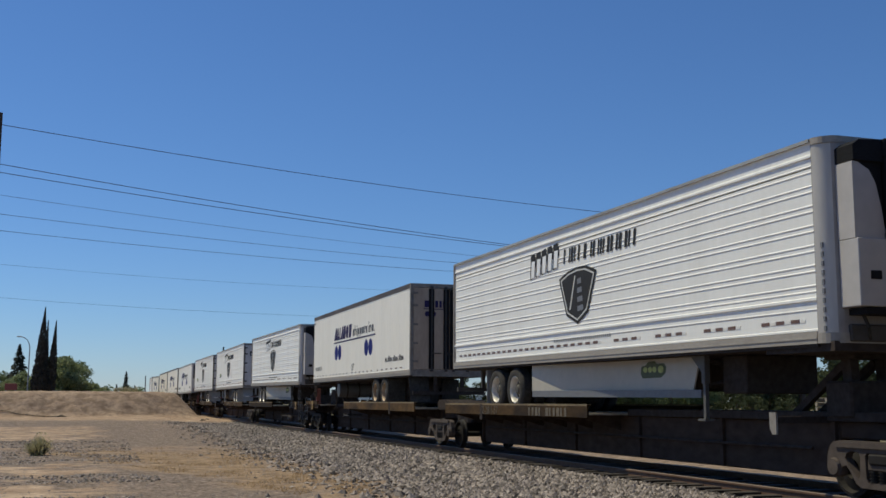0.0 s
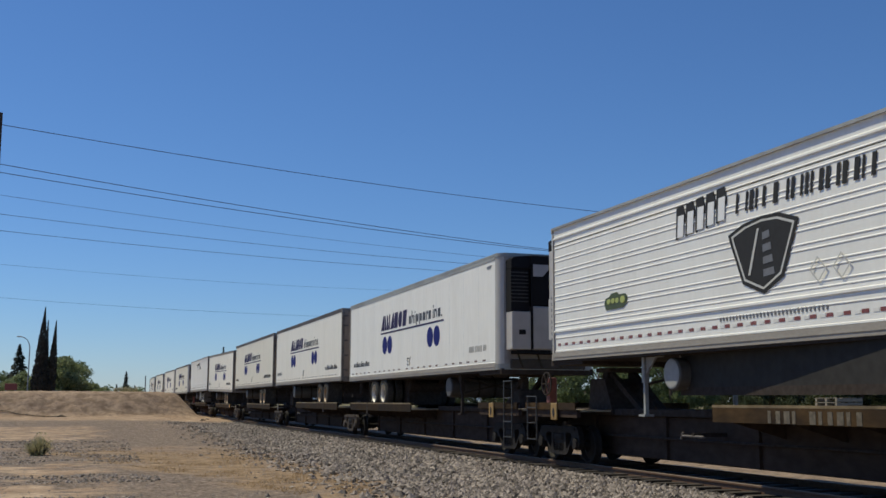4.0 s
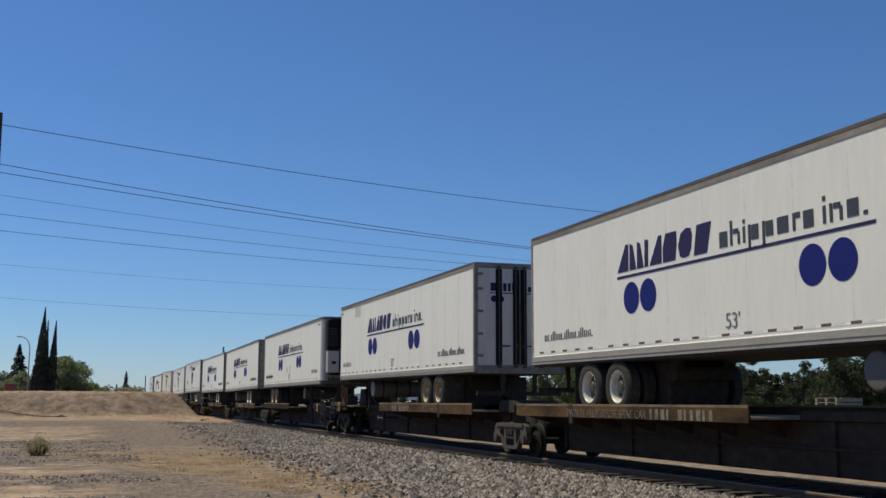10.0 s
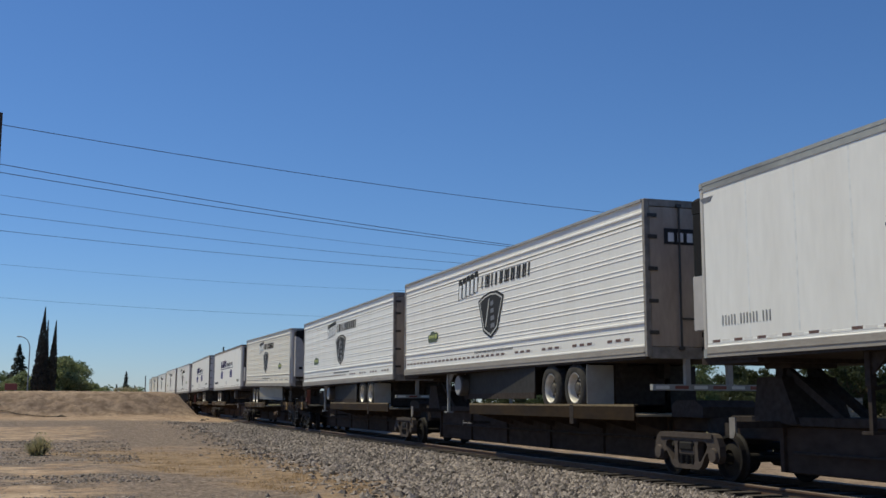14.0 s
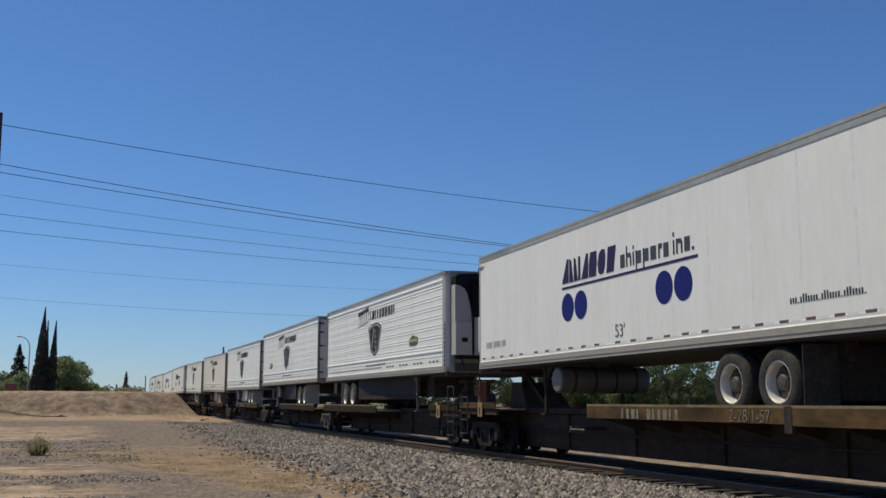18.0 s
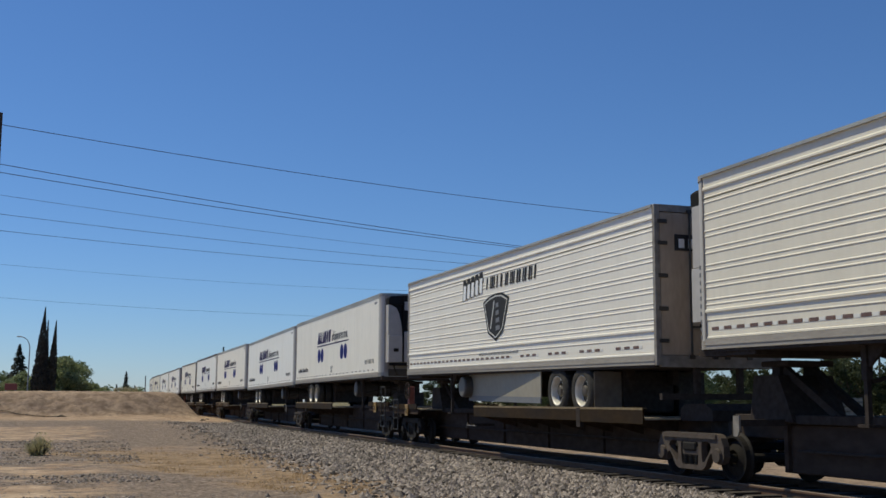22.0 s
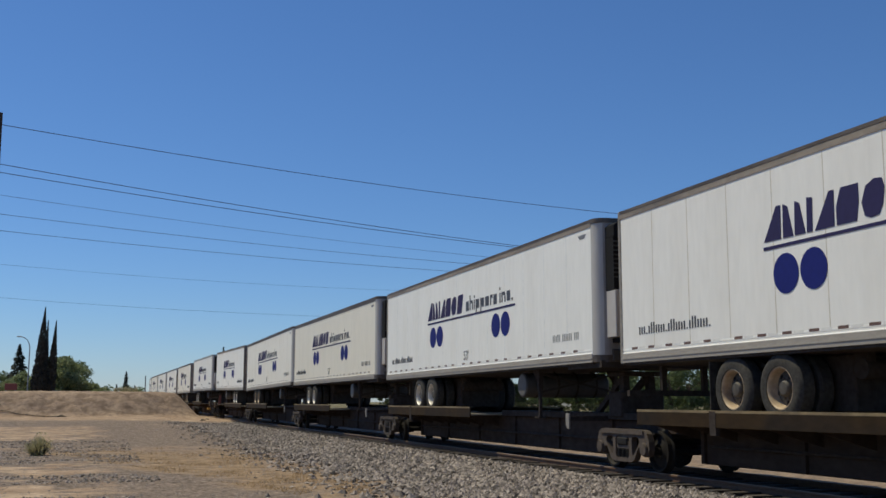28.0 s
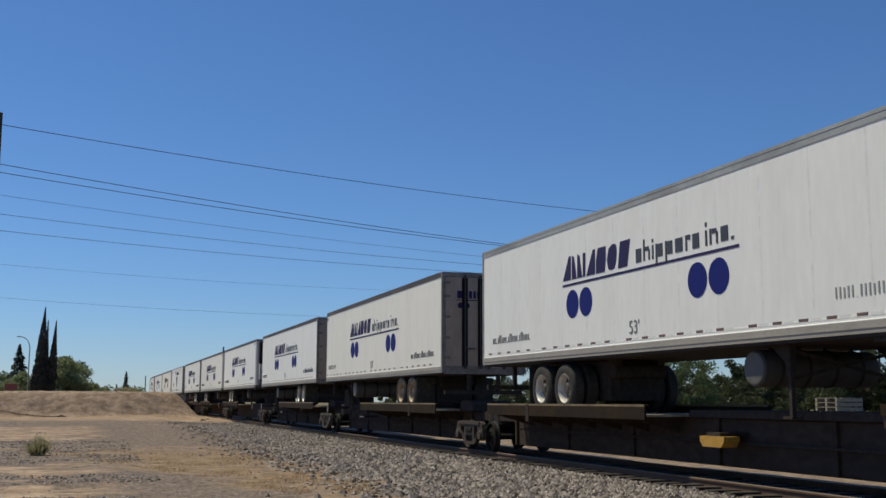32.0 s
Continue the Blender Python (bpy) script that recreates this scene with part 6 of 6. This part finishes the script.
for k, ratio, s, sc in ((0, -0.0135, 165, 0.98), (1, -0.0250, 175, 1.1), (0, -0.0185, 160, 1.08), (2, 0.0035, 165, 0.80), (2, 0.0080, 160, 0.66), (2, 0.0135, 165, 0.55), (2, 0.0195, 172, 0.42), (2, 0.027, 180, 0.45), (2, 0.033, 185, 0.42), (2, 0.0440, 190, 0.42), (2, -0.0560, 160, 1.12), (2, -0.0640, 158, 1.0), (2, -0.0435, 160, 0.75), (2, -0.002, 180, 0.80), (2, 0.006, 190, 0.72), (2, 0.011, 195, 0.6), (2, 0.017, 205, 0.5), (2, 0.023, 215, 0.5), (2, -0.0490, 165, 1.05),
                        (0, -0.0560, 185, 0.85), (2, -0.0690, 175, 0.8), (1, -0.0780, 190, 0.8), (2, 0.0385, 210, 0.45), (2, -0.030, 190, 0.9)):
    again(k, s, ratio, sc, rng_t.uniform(0, 360))
# trees beyond the train: a low line far off, a taller clump, and leafy trees nearer by
for k in range(44):
    ratio = 0.17 + 0.022 * k + rng_t.uniform(-0.008, 0.008)
    y = rng_t.uniform(70, 95)
    s = y / ratio
    if s > 280:
        continue
    depth = 0.95 * s + 0.31 * y
    h = 1.5 + depth * rng_t.uniform(0.024, 0.031)
    again(rng_t.choice((3, 3, 4)), s, ratio, h / 6.6, rng_t.uniform(0, 360))
for ratio, y, h in ((0.768, 66, 5.4), (0.785, 70, 6.3), (0.803, 64, 6.2), (0.822, 66, 6.4), (0.838, 72, 5.0), (0.862, 70, 4.2)):
    again(3, y / ratio, ratio, h / 6.9, rng_t.uniform(0, 360))
for ratio, y, h in ((0.472, 40, 6.4), (0.500, 46, 6.9), (0.528, 42, 6.2), (0.552, 48, 6.6), (0.580, 44, 5.6), (0.603, 47, 5.0)):
    again(5, y / ratio, ratio, h / 6.5, rng_t.uniform(0, 360))
put(protos[3], 110, 0.66)
put(protos[4], 104, 0.70)
put(protos[5], 92, 0.44)
put(spire("conifer", 27, 4.9, 1.2, "conifer", "small pointed evergreen beyond the railway", 900, 0.16, True), 100, 0.739, -0.1)
# low scrub along the far side, thick beside the line
for k in range(30):
    ratio = 0.30 + 0.0155 * k + rng_t.uniform(-0.006, 0.006)
    y = rng_t.uniform(29, 35)
    again(4, y / ratio, ratio, rng_t.uniform(0.17, 0.26), rng_t.uniform(0, 360))
for k in range(40):
    ratio = 0.16 + 0.024 * k + rng_t.uniform(-0.01, 0.01)
    y = rng_t.uniform(50, 62)
    s = y / ratio
    if s < 230 and not 0.74 < ratio < 0.86:
        again(4, s, ratio, rng_t.uniform(0.28, 0.42), rng_t.uniform(0, 360))
for ratio, s, h in ((0.0485, 190, 5.6), (0.0395, 200, 4.2)):
    post = new("post")
    part("shaft", tube(B(), (0, 0, -0.3), (0, 0, h), 0.10, 8, 0.08), "wood", post)
    tagged(post, "slim dark post beside the far railway bend", "post")
    put(post, s, ratio, -0.1)

# hazy line of woods on the horizon
rng = np.random.default_rng(77)
cs = np.stack([np.full(60, -430.0) + rng.uniform(-12, 12, 60), np.linspace(-38, 24, 60), rng.uniform(2.0, 5.4, 60)], 1)
v, f = leaf_cloud(rng, cs, np.stack([np.full(60, 3.0), np.full(60, 2.2), rng.uniform(1.4, 2.4, 60)], 1), 9000, 0.34)
tagged(from_arrays("far_woods", v, f, M["leaf_dark"]), "dull green line of far woods", "woods", kind="stuff")
# dry bushes behind the end of the bank
protos.append(broadleaf("dry_bush", 41, 1.6, 1.3, "sage", "dry straw-coloured bush behind the earth bank", "bush", leaves=1500, leaf=0.06))
put(protos[6], 118, 0.0290)
for ratio, s, sc in ((0.0335, 122, 1.1), (0.0375, 116, 0.9), (0.0240, 120, 0.8), (0.0415, 124, 1.0)):
    again(6, s, ratio, sc, rng_t.uniform(0, 360))
# desert shrub on the verge
rng = np.random.default_rng(8)
shrub = new("shrub")
bm = B()
for k in range(16):
    a = k * 2.4
    tube(bm, (0, 0, -0.05), (0.28 * math.cos(a), 0.28 * math.sin(a), 0.30 + 0.15 * rng.random()), 0.012, 5, 0.004)
part("stems", bm, "bark", shrub)
n = 420
a = rng.uniform(0, math.tau, n)
q = rng.random(n) ** 0.6
base = np.stack([np.cos(a) * q * 0.16, np.sin(a) * q * 0.16, np.zeros(n)], 1)
tip = base + np.stack([np.cos(a) * q * 0.30, np.sin(a) * q * 0.30, rng.uniform(0.30, 0.62, n) * (1.1 - 0.45 * q)], 1)
side = np.stack([-np.sin(a), np.cos(a), np.zeros(n)], 1) * 0.010
blades = np.stack([base - side, base + side, tip + side * 0.3, tip - side * 0.3], 1).reshape(-1, 3)
tagged(from_arrays("grass_blade", blades, np.arange(n * 4).reshape(-1, 4), M["sage"], shrub), kind="stuff")
v, f = leaf_cloud(rng, np.array([(0, 0, 0.26), (0.16, 0.1, 0.2), (-0.17, 0.02, 0.22), (0.02, -0.15, 0.18), (-0.05, 0.1, 0.42)]), np.array([(0.27, 0.27, 0.26)] * 5), 520, 0.026)
from_arrays("crown", v, f, M["sage"], shrub)
tagged(shrub, "dry pale olive clump of desert brush on the dirt", "shrub")
put(shrub, 37.0, -0.0385).scale = (1.2, 1.2, 1.12)

# ---- street lamp, poles, wires ----
lamp = new("street_lamp")
part("pole", tube(B(), (0, 0, -0.2), (0, 0, 8.2), 0.10, 10, 0.07), "galv", lamp)
bm = B()
pts = [(0, 0, 8.2), (0.05, -0.14, 8.75), (0.05, -0.38, 9.15), (0.05, -0.75, 9.42), (0.05, -1.1, 9.52)]
for a, b in zip(pts, pts[1:]):
    tube(bm, a, b, 0.055, 8)
part("arm", bm, "galv", lamp, "curved galvanised lamp arm")
part("lamp_head", box(B(), -0.14, 0.24, -1.65, -1.05, 9.46, 9.60, 0.04), "galv", lamp)
tagged(lamp, "grey galvanised street lamp with a curved arm", "street lamp")
put(lamp, 152.0, -0.0498)

FARTHER = 2.2
pole_at = (-99.0, -8.49)
def utility_pole(name, x, y, h, arms):
    ob = new(name)
    g = ground_z(x, y)
    part("shaft", tube(B(), (0, 0, -0.8), (0, 0, h - g), 0.33, 12, 0.25), "wood", ob)
    for z, w in arms:
        z -= g
        arm = part("crossarm", box(B(), -w / 2, w / 2, -0.10, 0.10, z - 0.12, z + 0.12), "wood", ob)
        for u in (-w / 2 + 0.12, w / 2 - 0.12):
            part("insulator", tube(B(), (u, 0, z + 0.12), (u, 0, z + 0.36), 0.07, 8), "galv", arm)
    ob.location = (x, y, g)
    return tagged(ob, "dark weathered wooden utility pole carrying cables", "utility pole")


utility_pole("utility_pole", pole_at[0], pole_at[1], 26.3, ((25.5, 1.0), (22.4, 1.2), (19.8, 1.0)))
utility_pole("utility_pole", -150.0, 145.2, 26.4, ((25.5, 1.0), (22.4, 1.2), (19.8, 1.0)))
utility_pole("utility_pole", -190.0, -27.0, 23.2, ((21.9, 1.0),))
utility_pole("utility_pole", -236.0, 200.0, 23.2, ((21.9, 1.0),))


def wire(name, foot, slope, d0, z0, d1, z1, sag, radius, reach):
    """A cable in an upright plane: through height z0 at y=d0 and z1 at y=d1, sagging between."""
    ob = new(name)
    bm = B()
    ring = None
    steps = 40
    for k in range(steps + 1):
        y = foot[1] + (reach - foot[1]) * k / steps
        x = foot[0] - slope * (y - foot[1])
        z = z0 + (z1 - z0) * (y - d0) / (d1 - d0) + sag * (y - d0) * (y - d1)
        vs = [bm.verts.new((x + radius * math.cos(a), y, z + radius * math.sin(a))) for a in (0.5, 2.6, 4.7)]
        if ring:
            for i in range(3):
                bm.faces.new((ring[i], ring[(i + 1) % 3], vs[(i + 1) % 3], vs[i]))
        ring = vs
    part("strand", fixed(bm), "wire", ob)
    return tagged(ob, "thin dark overhead cable strung between poles", "cable", "overhead cables")


for z0, d1, z1, r in ((12.2, 27.7, 12.27, 0.017), (10.6, 21.2, 9.72, 0.017), (10.27, 21.2, 9.62, 0.017), (9.36, 18.6, 8.92, 0.009), (8.6, 17.6, 8.45, 0.011), (7.94, 16.5, 7.96, 0.011)):
    wire("overhead_cable", pole_at, 0.33, -3.72 * FARTHER, EYE.z + FARTHER * (z0 - EYE.z), FARTHER * d1, EYE.z + FARTHER * (z1 - EYE.z), 0.0010 / FARTHER, FARTHER * r, 145.2)
for z0, d1, z1, r in ((12.6, 26.2, 12.35, 0.011), (9.8, 20.0, 9.45, 0.013)):
    wire("overhead_cable", (-190.0, -27.0), 0.2, -14.2, 2 * z0 - EYE.z, 2 * d1, 2 * z1 - EYE.z, 0.0004, 2 * r, 200.0)

# ---- things beyond the train ----
def pallet_stack():
    ob = new("pallet_stack")
    for k in range(5):
        z = k * 0.15
        for y in (-0.5, -0.25, 0.0, 0.25, 0.5):
            part("board", box(B(), -0.6, 0.6, y - 0.05, y + 0.05, z + 0.11, z + 0.13), "pallet", ob)
        for x in (-0.55, 0, 0.55):
            part("bearer", box(B(), x - 0.05, x + 0.05, -0.55, 0.55, z, z + 0.105), "pallet", ob)
    return tagged(ob, "stack of pale wooden pallets on the dirt", "pallet stack")


ps = pallet_stack()
ps.scale = (2.4, 2.4, 2.6)
ps.location = (-78.5, 62.0, -0.15)


def house(name, x, y, w, d, h, wall, turn, label):
    ob = new(name)
    part("wall", box(B(), -w / 2, w / 2, -d / 2, d / 2, -0.3, h), wall, ob)
    bm = prism_x(B(), [(-d / 2 - 0.5, h - 0.1), (0, h + d * 0.22), (d / 2 + 0.5, h - 0.1), (d / 2 + 0.5, h), (0, h + d * 0.22 + 0.15), (-d / 2 - 0.5, h)], -w / 2 - 0.5, w / 2 + 0.5)
    part("roof", fixed(bm), "rooftile", ob)
    for k in range(3):
        u = -w / 3 + k * w / 3
        win = part("window", box(B(), u - 0.7, u + 0.7, -d / 2 - 0.03, -d / 2 + 0.05, 1.0, 2.1), "white_vinyl", ob)
        part("pane", box(B(), u - 0.62, u + 0.62, -d / 2 - 0.035, -d / 2 - 0.031, 1.07, 2.03), "glassdark", win)
    ob.matrix_basis = pose(x, y, -0.2, 0, 0, turn)
    return tagged(ob, label, "house")


house("house", -66, 118, 14, 9, 2.7, "stucco", 4, "low tan stucco house beyond the railway")
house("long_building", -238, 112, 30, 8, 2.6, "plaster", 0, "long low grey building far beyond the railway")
# dark wavy line down the face of the bank, drawn as a thin tube
hose = new("hose")
bm = B()
pts = []
for k in range(25):
    q = k / 24
    y = -8.6 + 7.2 * q
    s = 86.6 - 2.6 * q ** 1.3 + 0.07 * math.sin(k * 0.7)
    pts.append(Vector((-s, y, ground_z(-s, y) + 0.03)))
for _ in range(4):
    pts = pts[:1] + [Vector((b.x, b.y, max(b.z, (a.z + b.z + c.z) / 3))) for a, b, c in zip(pts, pts[1:], pts[2:])] + pts[-1:]
for a, b in zip(pts, pts[1:]):
    tube(bm, a, b, 0.032, 6)
part("tube", bm, "tie", hose)
tagged(hose, "thin dark brown wavy line down the earth bank", "hose")
# dark clods at the foot of the bank
for s, y, r in ((84.6, -1.75, 0.26), (84.2, -2.0, 0.17), (80.0, 8.0, 0.20), (83.0, 8.6, 0.14)):
    clod = new("clod")
    rg = np.random.default_rng(int(s))
    bm = B()
    bmesh.ops.create_icosphere(bm, subdivisions=2, radius=r)
    for v in bm.verts:
        v.co *= 1 + 0.35 * noise.noise(v.co * 6 / r * 0.3)
        v.co.z *= 0.6
    part("lump", bm, "tie", clod, smooth=True)
    put(clod, s, y / s)
    tagged(clod, "dark clod at the foot of the earth bank", "clod")
red = new("road_barrier")
part("panel", box(B(), -0.2, 0.2, -0.75, 0.75, 0.9, 1.75, 0.03), "redpaint", red)
part("legs", box(box(B(), -0.1, 0.1, -0.65, -0.5, -1.9, 0.9), -0.1, 0.1, 0.5, 0.65, -1.9, 0.9), "galv", red)
tagged(red, "small red roadside panel in the distance", "barrier")
put(red, 150, -0.0632, 1.75)

# ---- ties ----
tie_mesh = None
for k in range(215):
    s = 4.0 + 0.55 * k
    if tie_mesh is None:
        t0 = part("tie", box(B(), -0.115, 0.115, -1.29, 1.29, -0.36, -0.147, 0.004), "tie", track)
        tie_mesh = t0.data
    else:
        t0 = new("tie", tie_mesh)
        t0.parent = track
    t0.location = (-s, YC, 0.045 + 0.006 * math.sin(k * 2.3))
    t0.rotation_euler = (0, 0, 0.02 * math.sin(k * 5.1))


def motions():
    """The whole train rolls along the track."""
    for ob, s, lift in trains:
        rows = [(float(t), on_track(s - travelled(t)) @ lift) for t in range(0, 33)]
        walk(ob, rows)


motions()
